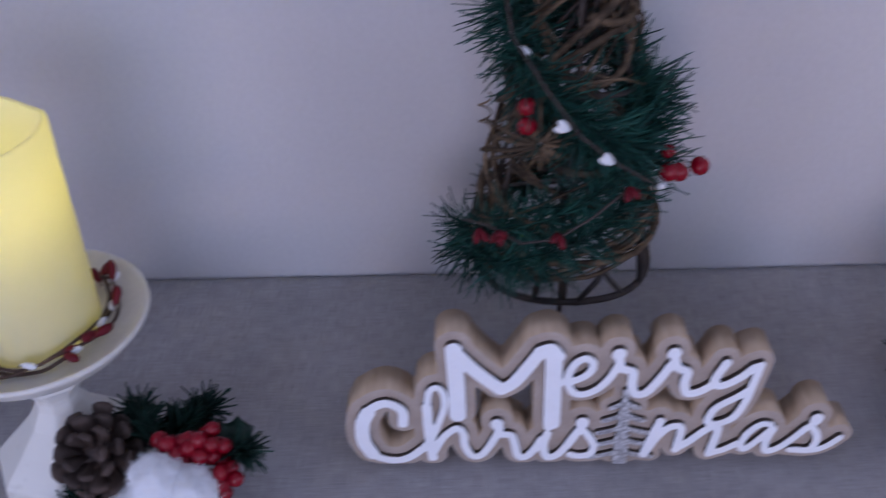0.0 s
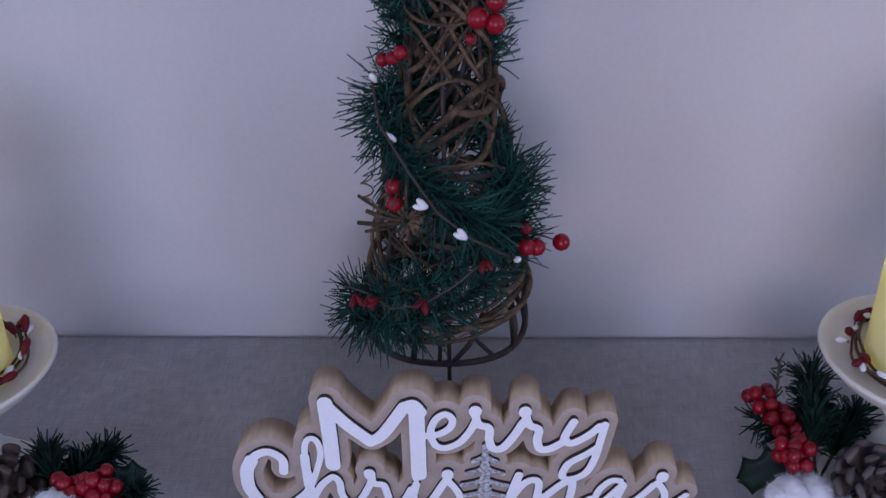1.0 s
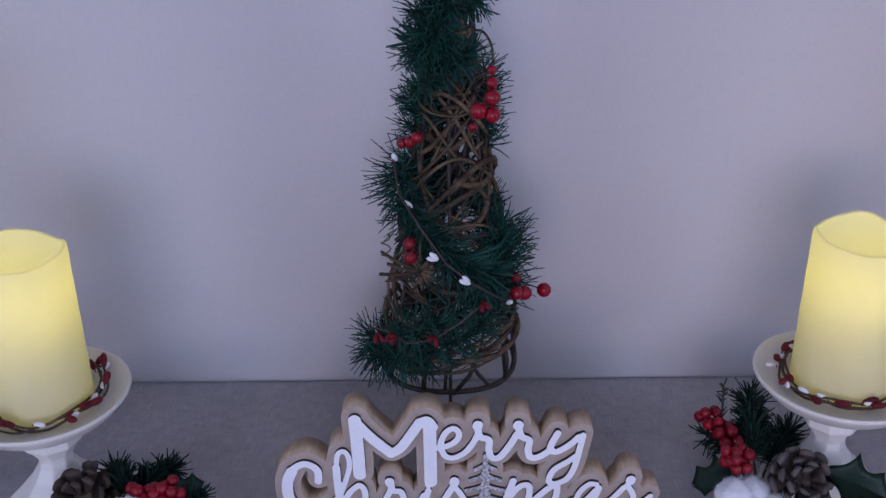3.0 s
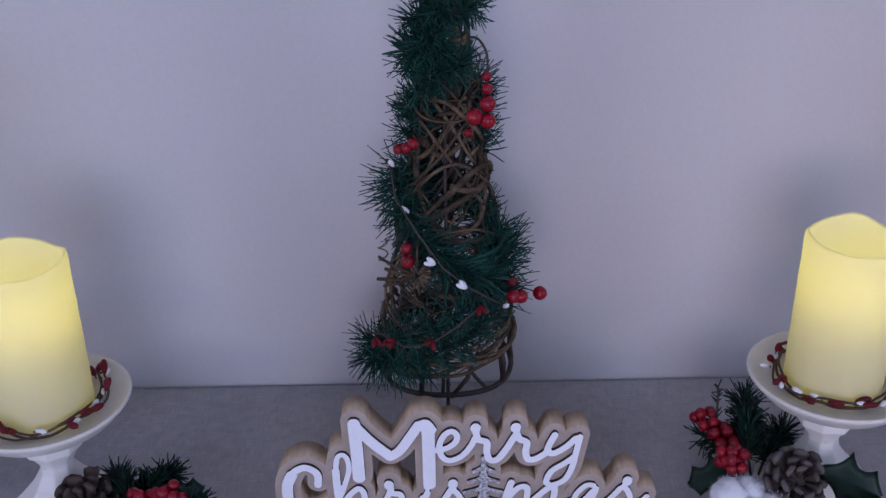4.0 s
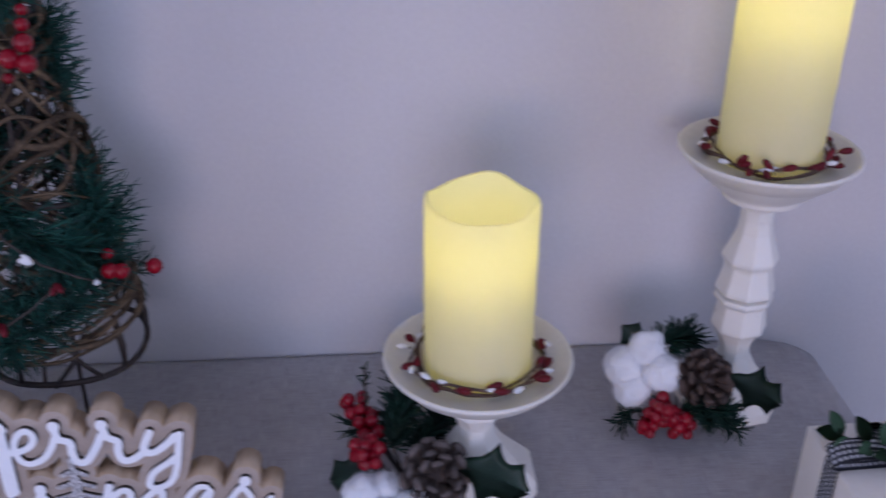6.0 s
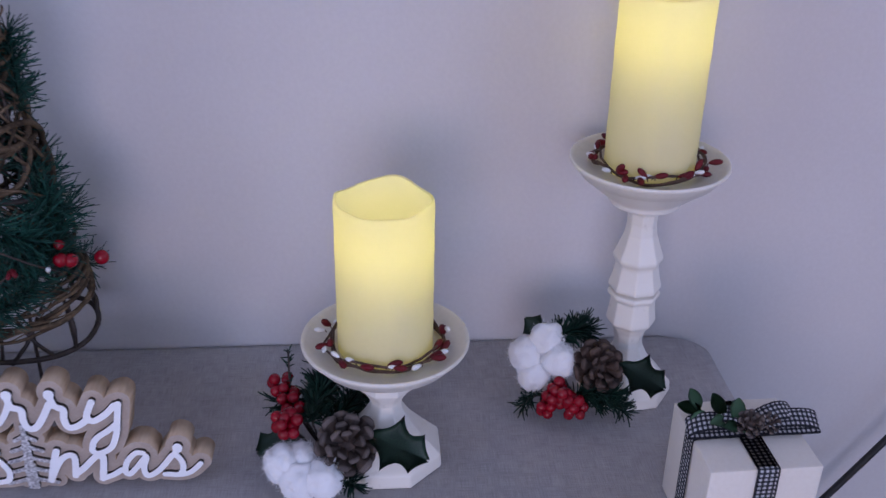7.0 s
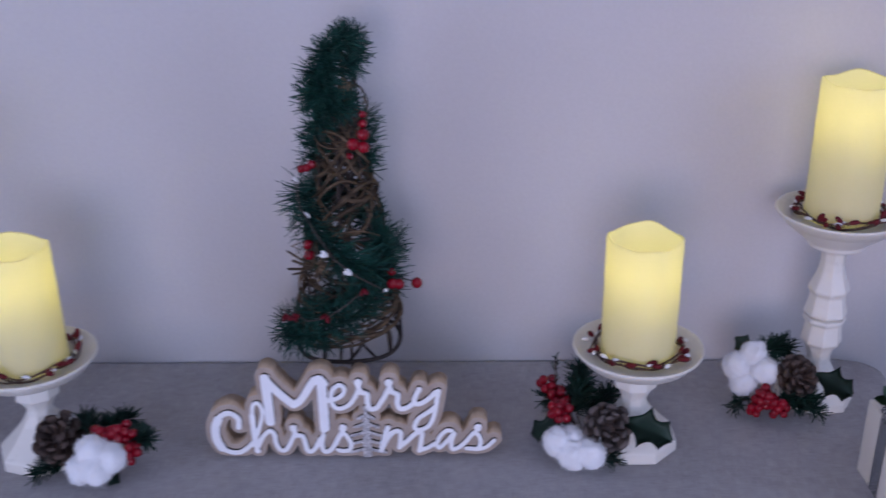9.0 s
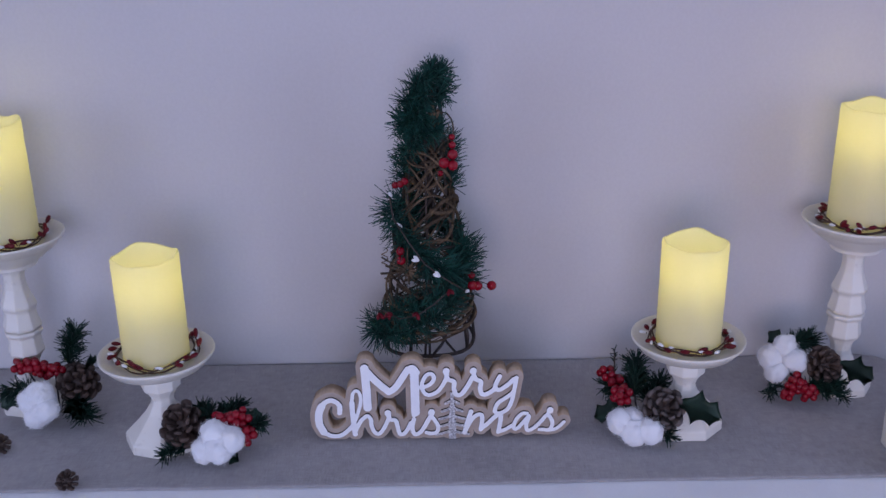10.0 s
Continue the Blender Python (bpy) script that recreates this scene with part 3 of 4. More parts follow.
def wicker_tree():
    t = thing("wicker_tree", pose(TREE_X, TREE_Y, TOP), "cone-shaped brown grapevine tree wrapped in green garland with red berries", "tree ornament")
    rnd = random.Random(5)
    # stand: rod and little foot
    bm = bmesh.new()
    tube(bm, [(-0.004, 0, 0.002), (-0.004, 0, 0.10), (0.002, -0.006, 0.25), (0.003, -0.011, 0.395)], 0.0016, 8)
    part("rod", bm, DARK_WIRE, t)
    bm = bmesh.new()
    box(bm, (-0.015, -0.004, 0.0004), (0.007, 0.004, 0.0032), 0.0008)
    part("stand_foot", bm, DARK_WIRE, t)
    # rings and uprights of the frame
    for h, r in ((0.074, 0.0555), (0.205, 0.038), (0.33, 0.022)):
        bm = bmesh.new()
        tube(bm, [(r * math.cos(a) - 0.005, r * math.sin(a) - 0.012 * h / 0.4, h + 0.0018 * math.sin(3 * a)) for a in (2 * math.pi * k / 40 for k in range(40))], 0.0023, 7, closed=True)
        part("frame_ring", bm, DARK_WIRE, t)
    for k in range(6):
        bm = bmesh.new()
        d = 60 * k + 25
        tube(bm, [on_tree(d, 0.074, -0.001), on_tree(d + 4, 0.16, -0.004), on_tree(d, 0.26, -0.003), on_tree(d - 3, 0.35, -0.003), on_tree(d, 0.40, -0.004)], 0.0015, 6)
        part("upright", bm, DARK_WIRE, t)
    for k in range(12):
        bm = bmesh.new()
        d = 30 * k + rnd.uniform(-7, 7)
        side = (27, -25, 3)[k % 3]
        tube(bm, [on_tree(d, 0.0735, -0.001), on_tree(d + side * 0.5, 0.090, -0.001), on_tree(d + side, 0.110, -0.003)], (0.0018, 0.0016, 0.0021)[k % 3], 6)
        part("cross_twig", bm, DARK_WIRE, t)
    # thick vines bound round the foot, slanting up to one side
    for k in range(7):
        shift, thick, off = rnd.uniform(-0.35, 0.35), rnd.choice((0.0015, 0.0019, 0.0024)), rnd.uniform(-0.001, 0.004)
        mid, slant, start = 0.107 + 0.0036 * (k - 3), rnd.uniform(0.009, 0.018), rnd.uniform(0, 360)
        bm = bmesh.new()
        tube(bm, [on_tree(start + 9 * q, mid + slant * math.cos(radians(start + 9 * q) - 0.15 + shift) + 0.003 * noise.noise((q * 0.3, k, 2)), off + 0.003 * noise.noise((q * 0.25, k, 7))) for q in range(42)], thick, 6, 0.8)
        part("vine", bm, VINE, t)
    # vines wound loosely round the frame
    bands = [(0.120, 0.022, 3), (0.15, 0.05, 5), (0.19, 0.05, 6), (0.225, 0.045, 7), (0.26, 0.05, 8), (0.285, 0.036, 7), (0.318, 0.012, 4), (0.35, 0.010, 1)]
    for h0, tilt, count in bands:
        for _ in range(count):
            ph, amp, start = rnd.uniform(0, 6.28), tilt * rnd.uniform(0.35, 1.25), rnd.uniform(0, 360)
            span, mid, wob = rnd.uniform(230, 430), h0 + rnd.uniform(-0.012, 0.012), rnd.uniform(0, 50)
            off = rnd.uniform(-0.004, 0.0045)
            pts = []
            for k in range(34):
                a = start + span * k / 33
                h = mid + amp * math.sin(radians(a) + ph) + 0.003 * noise.noise((a * 0.02, wob, 0))
                pts.append(on_tree(a, max(h, 0.082), off + 0.0035 * noise.noise((a * 0.025, wob, 4))))
            bm = bmesh.new()
            tube(bm, pts, rnd.choice((0.0008, 0.0012, 0.0018, 0.0026)), 6, 0.7)
            part("vine", bm, VINE, t)
    # darker thin twigs crossing inside
    for _ in range(26):
        h0, d = rnd.uniform(0.10, 0.32), rnd.uniform(0, 360)
        bm = bmesh.new()
        tube(bm, [on_tree(d, h0, -0.004), on_tree(d + rnd.uniform(60, 120), h0 + rnd.uniform(0.0, 0.05), -0.012), on_tree(d + rnd.uniform(140, 200), h0 + rnd.uniform(0.02, 0.09), -0.005)], 0.0013, 5)
        part("inner_twig", bm, DARK_WIRE, t)
    # cut stubs that fan out like a star on one side, and curled tendrils
    hub = Vector((-0.027, -0.0585, 0.186))
    for k in range(17):
        a = 6.283 * (k + rnd.uniform(-0.3, 0.3)) / 17
        far = rnd.uniform(0.018, 0.027) * (1.25 if math.cos(a) < -0.6 else 1.0)
        tip = hub + Vector((far * math.cos(a), 0.012 - 0.012 * rnd.random(), far * 0.95 * math.sin(a)))
        bm = bmesh.new()
        tube(bm, [hub + Vector((0.002 * math.cos(a), 0, 0.002 * math.sin(a))), hub.lerp(tip, 0.5) + Vector((0, -0.004, 0)), tip], rnd.uniform(0.0010, 0.0017), 6, 0.9)
        part("stub", bm, VINE, t)
    bm = bmesh.new()
    tube(bm, [on_tree(190, 0.185, 0.012) + Vector((0.004 * math.cos(k * 0.9), 0.003 * math.sin(k * 0.9), 0.0015 * k - 0.012)) for k in range(16)], 0.0006, 5)
    part("tendril", bm, VINE, t)
    # bare stick beside the upper garland, bound with twine, and the tendril that springs from it
    bm = bmesh.new()
    tube(bm, [(0.003, -0.020, 0.315), (0.006, -0.025, 0.347), (0.004, -0.023, 0.392)], 0.0030, 8, 0.8)
    stick = part("stick", bm, VINE, t)
    for z in (0.3475, 0.3510, 0.3570, 0.3605):
        bm = bmesh.new()
        tube(bm, [(0.0055 + 0.0055 * math.cos(a), -0.0245 + 0.005 * math.sin(a), z + 0.001 * math.sin(a + 1)) for a in (6.283 * k / 18 for k in range(18))], 0.0019, 6, closed=True)
        part("binding", bm, VINE, stick, "tan twine binding")
    bm = bmesh.new()
    top = Vector((0.0105, -0.025, 0.3600))
    tube(bm, smooth_curve([top, top + Vector((0.009, -0.003, 0.0005)), top + Vector((0.0155, -0.005, -0.009)), top + Vector((0.0165, -0.006, -0.022)), top + Vector((0.0150, -0.006, -0.036))]), 0.0010, 6)
    part("tendril", bm, VINE, t)
    # green garland in several runs: angle and height
    runs = [
        ([(160, .086), (190, .089), (215, .096), (240, .107), (262, .119), (290, .136), (315, .156), (334, .174), (352, .192)], 850, 0.025, 0.008),
        ([(195, .106), (225, .120), (252, .134), (280, .150), (305, .168), (328, .190), (344, .208)], 640, 0.025, 0.004),
        ([(165, .250), (190, .242), (215, .228), (240, .214), (262, .200), (285, .186), (305, .178)], 620, 0.028, 0.008),
        ([(200, .225), (232, .200), (262, .185), (290, .172)], 150, 0.024, 0.006),
        ([(318, .188), (338, .205), (352, .228), (8, .250)], 300, 0.018, -0.004),
        ([(-12, .268), (-2, .288), (12, .305)], 150, 0.019, 0.001),
        ([(178, .270), (188, .298), (205, .318), (228, .330), (252, .338), (280, .342), (305, .344)], 560, 0.020, 0.003),
        ([(180, .345), (205, .352), (228, .360), (250, .364)], 430, 0.022, 0.004),
        ([(-8, .300), (4, .312), (16, .326)], 130, 0.019, 0.002),
        ([(40, .195), (70, .215), (100, .232), (130, .244), (160, .250)], 520, 0.024, 0.002),
        ([(15, .275), (60, .285), (100, .290), (145, .296), (175, .300)], 420, 0.020, 0.000),
        ([(25, .120), (60, .112), (100, .104), (140, .095)], 300, 0.022, 0.002),
        ([(185, .332), (215, .345), (240, .352), (258, .354)], 270, 0.021, 0.003),
        ([(178, .368), (210, .374), (240, .379), (268, .384)], 310, 0.020, 0.003),
        ([(195, .386), (230, .393), (270, .398), (320, .402), (360, .404)], 340, 0.018, -0.002),
        ([(250, .398), (285, .407), (330, .411)], 150, 0.015, -0.006),
        ([(285, .378), (320, .381), (355, .386), (385, .394)], 190, 0.017, 0.002),
    ]
    for number, (keys, count, length, out) in enumerate(runs):
        fine = []
        for (a0, h0), (a1, h1) in zip(keys, keys[1:]):
            for k in range(6):
                u = k / 6
                fine.append(on_tree(a0 + (a1 - a0) * u, h0 + (h1 - h0) * u, out))
        fine.append(on_tree(*keys[-1], out))
        bm = bmesh.new()
        tube(bm, fine, 0.0013, 6)
        g = part("garland", bm, NEEDLE_DARK, t, "dark green artificial fir garland")
        blades = Blades(40 + number)
        blades.along(fine, int(count * 1.0), length * 1.06, 0.0011, 0.45)
        put("needles", blades.mesh("needles", NEEDLE), g)
        tagged(g.children[0], kind="stuff")
    # dark stem that carries buds across the front
    bud_line = [(0.027, 0.500, 1.070), (0.031, 0.490, 1.045), (0.048, 0.474, 1.022), (0.066, 0.462, 1.000), (0.086, 0.458, 0.985), (0.104, 0.470, 0.968), (0.118, 0.486, 0.953)]
    bm = bmesh.new()
    here = Vector((TREE_X, TREE_Y, TOP))
    tube(bm, [Vector(p) - here for p in bud_line], 0.0009, 6)
    stem = part("bud_stem", bm, DARK_WIRE, t)
    for p, way, n in (((0.034, 0.489, 1.040), (0.7, 0.0, -0.6), 1), ((0.060, 0.462, 1.004), (-1.0, -0.15, 0.2), 2), ((0.083, 0.455, 0.987), (-1.0, -0.1, 0.5), 2), ((0.112, 0.478, 0.958), (0.3, -0.6, 0.5), 1), ((0.030, 0.498, 1.068), (-0.3, -0.5, 0.7), 1)):
        for k in range(n):
            put("white_bud", WHITE_PIP, stem, aim(Vector(p) - here, Vector(way) + Vector((0.1 * k, 0, 0.7 * k)), 0.0092))
    low_line = [(0.004, 0.486, 0.934), (0.018, 0.470, 0.940), (0.036, 0.460, 0.934), (0.055, 0.456, 0.939), (0.075, 0.458, 0.952), (0.094, 0.462, 0.968)]
    bm = bmesh.new()
    tube(bm, [Vector(p) - here for p in low_line], 0.0008, 6)
    stem = part("bud_stem", bm, DARK_WIRE, t)
    for p in ((0.012, 0.472, 0.937), (0.024, 0.464, 0.941), (0.028, 0.462, 0.939), (0.056, 0.455, 0.944), (0.093, 0.460, 0.970)):
        for k in range(2):
            put("red_bud", RED_PIP, stem, aim(Vector(p) - here, (rnd.uniform(-1, 1), -0.8, rnd.uniform(-1, 0.6)), 0.0098))
    # red berries on wires
    clusters = [
        [(0.1437, 0.510, 0.9523), (0.1265, 0.489, 0.961), (0.1200, 0.486, 0.963), (0.1195, 0.490, 0.974)],
        [(0.089, 0.470, 1.115), (0.0985, 0.470, 1.112), (0.0985, 0.471, 1.124), (0.0982, 0.475, 1.1335), (0.0980, 0.480, 1.141), (0.085, 0.474, 1.102)],
        [(0.0390, 0.478, 0.9985), (0.0385, 0.480, 1.009)],
        [(0.045, 0.492, 1.088), (0.040, 0.494, 1.084), (0.034, 0.497, 1.082)],
    ]
    sizes = (0.0060, 0.0062, 0.0054, 0.0044)
    for pts, size in zip(clusters, sizes):
        centre = sum((Vector(p) for p in pts), Vector()) / len(pts) - here
        root = Vector((centre.x * 0.55, centre.y * 0.55, centre.z))
        bm = bmesh.new()
        for p in pts:
            tube(bm, [root, (root + Vector(p) - here) / 2 + Vector((0, 0, 0.002)), Vector(p) - here], 0.0006, 5)
        c = part("berry_sprig", bm, DARK_WIRE, t)
        for k, p in enumerate(pts):
            put("berry", BERRY_MESH, c, aim(Vector(p) - here, (0, -1, 1), size * (1.0, 0.96, 0.96, 0.68, 0.58, 0.55)[k]))
    return t


wicker_tree()


# ---- sprigs with cone, cotton and berries ----
def scale_mesh(mat, tip):
    """One woody cone scale, along y, its tip thick and rounded."""
    bm = bmesh.new()
    rows = []
    for y, w, z, th in ((0.0, 0.12, 0.0, 0.06), (0.5, 0.28, 0.02, 0.09), (0.8, 0.42, 0.08, 0.14), (0.97, 0.37, 0.14, 0.26), (1.06, 0.20, 0.12, 0.20)):
        rows.append([bm.verts.new(v) for v in ((-w, y, z), (0, y + 0.04, z + 0.07), (w, y, z), (w * 0.8, y, z - th), (-w * 0.8, y, z - th))])
    for n, (a, b) in enumerate(zip(rows, rows[1:])):
        for k in range(5):
            bm.faces.new((a[k], a[(k + 1) % 5], b[(k + 1) % 5], b[k])).material_index = n > 1
    bm.faces.new(rows[0])
    bm.faces.new(rows[-1][::-1]).material_index = 1
    bmesh.ops.recalc_face_normals(bm, faces=bm.faces)
    me = mesh_from("scale", bm, mat)
    me.materials.append(tip)
    return me


SCALE_TIP = material("cone_scale_tip", (0.055, 0.043, 0.039), (0.15, 0.12, 0.108), size=150, fine=500, rough=0.8, bump=0.4, per_object=0.3)
SCALE_TIP_DARK = material("dark_cone_scale_tip", (0.035, 0.021, 0.016), (0.10, 0.065, 0.05), size=150, fine=500, rough=0.75, bump=0.4, per_object=0.3)
SCALE_MESH, SCALE_MESH_DARK = scale_mesh(SCALE, SCALE_TIP), scale_mesh(SCALE_DARK, SCALE_TIP_DARK)


def pinecone(parent, m, radius, count, me, seed, name="pinecone"):
    """A cone seen along its z axis: scales in a spiral, standing out from a core."""
    rnd = random.Random(seed)
    bm = bmesh.new()
    lathe(bm, [(0, -0.95 * radius), (0.42 * radius, -0.8 * radius), (0.52 * radius, -0.2 * radius), (0.36 * radius, 0.35 * radius), (0, 0.55 * radius)], 12)
    c = part(name, bm, SCALE_DARK, parent, m=m)
    for k in range(count):
        u = (k + 0.5) / count
        a = k * 2.39996
        polar = radians(14 + 118 * u ** 0.8)
        lift = 58 - 84 * u ** 0.85
        size = radius * (0.54 + 0.20 * math.sin(math.pi * u)) * rnd.uniform(0.88, 1.12)
        r, z = 0.40 * radius * math.sin(polar), 0.55 * radius * math.cos(polar)
        put("scale", me, c, pose(0, 0, 0, 0, 0, math.degrees(a)) @ pose(0, r, z, lift, 0, 0) @ pose(0, 0, 0, 0, rnd.uniform(-14, 14), rnd.uniform(-8, 8)) @ Matrix.Diagonal((size * 0.92, size, size, 1)))
    return c


def lobe_mesh(seed):
    """A soft tuft of cotton: uneven ball with loose fibres."""
    rnd = random.Random(seed)
    bm = bmesh.new()
    bmesh.ops.create_icosphere(bm, subdivisions=4, radius=1)
    for v in bm.verts:
        n = v.co.normalized()
        v.co = n * (0.93 + 0.16 * noise.noise(n * 1.6 + Vector((seed, 0, 0))) + 0.07 * noise.noise(n * 5 + Vector((0, seed, 0))) + 0.03 * noise.noise(n * 14))
    base = [v.co.copy() for v in bm.verts]
    for _ in range(900):
        p = base[rnd.randrange(len(base))]
        n = p.normalized()
        t = (n.orthogonal() * rnd.uniform(-1, 1) + n.cross(n.orthogonal()) * rnd.uniform(-1, 1)).normalized()
        s = n.cross(t) * 0.010
        tip = p + n * rnd.uniform(0.06, 0.17) + t * rnd.uniform(0.05, 0.22)
        bm.faces.new((bm.verts.new(p - s), bm.verts.new(p + s), bm.verts.new(tip)))
    return mesh_from("lobe", bm, COTTON)


LOBES = [lobe_mesh(s) for s in (1, 2, 3)]


def leaf_mesh(name, mat, spiny, wide):
    """A leaf one unit long up y, folded at the midrib; spiny: holly-like teeth."""
    bm = bmesh.new()
    rows, n = [], 40
    for k in range(n + 1):
        t = k / n
        w = wide * math.sin(math.pi * min(t * 0.97 + 0.015, 1)) ** 0.8
        if spiny:
            w *= 0.58 + 0.55 * (1 - abs(math.sin(2.5 * math.pi * t)) ** 0.75)
        w = max(w, 0.012)
        bow = 0.10 * math.sin(math.pi * t)
        rows.append([bm.verts.new((x * w, t + (0.05 * abs(x) if spiny else 0), bow + 0.22 * abs(x) * w + 0.03 * math.sin(9 * t) * abs(x))) for x in (-1, -0.5, 0, 0.5, 1)])
    for a, b in zip(rows, rows[1:]):
        for k in range(4):
            bm.faces.new((a[k], a[k + 1], b[k + 1], b[k]))
    made = bmesh.ops.solidify(bm, geom=list(bm.faces), thickness=0.012)
    bmesh.ops.recalc_face_normals(bm, faces=bm.faces)
    return mesh_from(name, bm, mat)


HOLLY_MESH = leaf_mesh("holly_leaf", HOLLY, True, 0.42)


def leaf_pose(base, tip, size_scale=1.0, up=(0, -0.4, 1), wide=1.0):
    """A pose that lays a unit leaf from base to tip, its face towards up."""
    y = Vector(tip) - Vector(base)
    length = y.length
    y.normalize()
    z = (Vector(up) - y * Vector(up).dot(y)).normalized()
    x = y.cross(z)
    s = length * size_scale
    return Matrix(((x.x * s * wide, y.x * s, z.x * s, base[0]), (x.y * s * wide, y.y * s, z.y * s, base[1]), (x.z * s * wide, y.z * s, z.z * s, base[2]), (0, 0, 0, 1)))


def sprig(root, label, cone, cotton, berries, needles, leaves, seed):
    """A floral pick lying on the cloth; all places in the room's metres."""
    o = Vector((*root, TOP))
    s = thing("floral_pick", pose(*o), label, "floral pick", "floral picks by the candle holders")
    rnd = random.Random(seed)
    centre = Vector(cone[0]) - o
    for target in [c for c in cotton[0]] + [b[0] for b in berries] + [n[0] for n in needles]:
        p = Vector(target) - o
        bm = bmesh.new()
        tube(bm, [(0, 0, 0.004), Vector((p.x * 0.5, p.y * 0.5, 0.006 + p.z * 0.35)), p], 0.0011, 6)
        part("stem", bm, DARK_WIRE, s)
    pinecone(s, aim(centre, cone[1]), cone[2], 40, SCALE_MESH if cone[3] else SCALE_MESH_DARK, seed)
    boll = None
    bm = bmesh.new()
    mid = sum((Vector(c) for c in cotton[0]), Vector()) / len(cotton[0]) - o
    lathe(bm, [(0, -0.008), (0.006, -0.006), (0.008, 0.0), (0.004, 0.004), (0, 0.005)], 10)
    boll = part("cotton_boll", bm, SCALE_DARK, s, "soft white cotton boll", m=Matrix.Translation(mid))
    for k, c in enumerate(cotton[0]):
        put("lobe", LOBES[k % 3], boll, Matrix.Translation(Vector(c) - o - mid) @ pose(0, 0, 0, 70 * k, 40 * k, 25) @ Matrix.Diagonal((cotton[1], cotton[1], cotton[1] * 0.95, 1)))
    lint = Blades(seed + 5)
    for c in cotton[0]:
        for _ in range(170):
            way = Vector((rnd.gauss(0, 1), rnd.gauss(0, 1), rnd.gauss(0, 1))).normalized()
            lint.add(Vector(c) - o - mid + way * cotton[1] * 0.80, way + Vector((rnd.uniform(-0.9, 0.9), rnd.uniform(-0.9, 0.9), rnd.uniform(-0.9, 0.9))), rnd.uniform(0.003, 0.0062), 0.00035, 1.2)
    tagged(put("lint", lint.mesh("lint", COTTON), boll), kind="stuff")
    for at, way, count, spread in berries:
        p, way = Vector(at) - o, Vector(way)
        bm = bmesh.new()
        spots = []
        for k in range(count):
            u = k / max(count - 1, 1) - 0.5
            a = k * 2.4
            side = way.orthogonal().normalized()
            ring = side * math.cos(a) + way.normalized().cross(side) * math.sin(a)
            spots.append(p + way * u + ring * spread * rnd.uniform(0.75, 1.1))
        for q in spots:
            tube(bm, [p - Vector((0, 0, 0.006)), q], 0.0005, 5)
        c = part("berry_cluster", bm, DARK_WIRE, s, "cluster of shiny red berries")
        for q in spots:
            q.z = max(q.z, 0.0046)
            put("berry", BERRY_MESH, c, aim(q, (0, 0, 1), 0.0050 * rnd.uniform(0.88, 1.08)))
    for number, (start, end, count, length) in enumerate(needles):
        a, b = Vector(start) - o, Vector(end) - o
        line = [a.lerp(b, k / 6) + Vector((0, 0, 0.004 * math.sin(math.pi * k / 6))) for k in range(7)]
        bm = bmesh.new()
        tube(bm, line, 0.0009, 6)
        g = part("fir_twig", bm, DARK_WIRE, s)
        blades = Blades(seed * 10 + number)
        blades.along(line, int(count * 0.95), length * 0.84, 0.0014, 0.75, keep=lambda p, w: p.z + w.normalized().z * length > 0.001)
        tagged(put("needles", blades.mesh("needles", NEEDLE_DARK), g), kind="stuff")
    for base, tip, up in leaves:
        put("holly_leaf", HOLLY_MESH, s, leaf_pose(Vector(base) - o, Vector(tip) - o, 1.0, up), "dark green pointed holly leaf")
    return s


sprig((0.315, 0.445), "pick of grey-brown cone, cotton, red berries and broad holly leaf",
      ((0.333, 0.414, 0.836), (0.12, -0.75, 0.62), 0.0215, True),
      ([(0.285, 0.407, 0.826), (0.298, 0.396, 0.818), (0.315, 0.394, 0.821), (0.298, 0.412, 0.824)], 0.0165),
      [((0.284, 0.466, 0.850), (0.014, -0.034, -0.006), 15, 0.0066), ((0.287, 0.424, 0.851), (0.006, -0.014, 0.004), 12, 0.0072)],
      [((0.306, 0.440, 0.838), (0.318, 0.500, 0.854), 440, 0.023), ((0.287, 0.470, 0.850), (0.287, 0.478, 0.882), 16, 0.008), ((0.318, 0.44, 0.832), (0.345, 0.475, 0.838), 300, 0.022), ((0.300, 0.455, 0.830), (0.276, 0.470, 0.838), 150, 0.020), ((0.320, 0.41, 0.812), (0.340, 0.392, 0.812), 110, 0.017)],
      [((0.348, 0.416, 0.845), (0.393, 0.396, 0.834), (0.1, -0.7, 0.7)), ((0.300, 0.436, 0.828), (0.262, 0.440, 0.812), (-0.2, -0.5, 0.8)), ((0.302, 0.440, 0.845), (0.318, 0.478, 0.848), (-0.2, -0.6, 0.8))], 11)
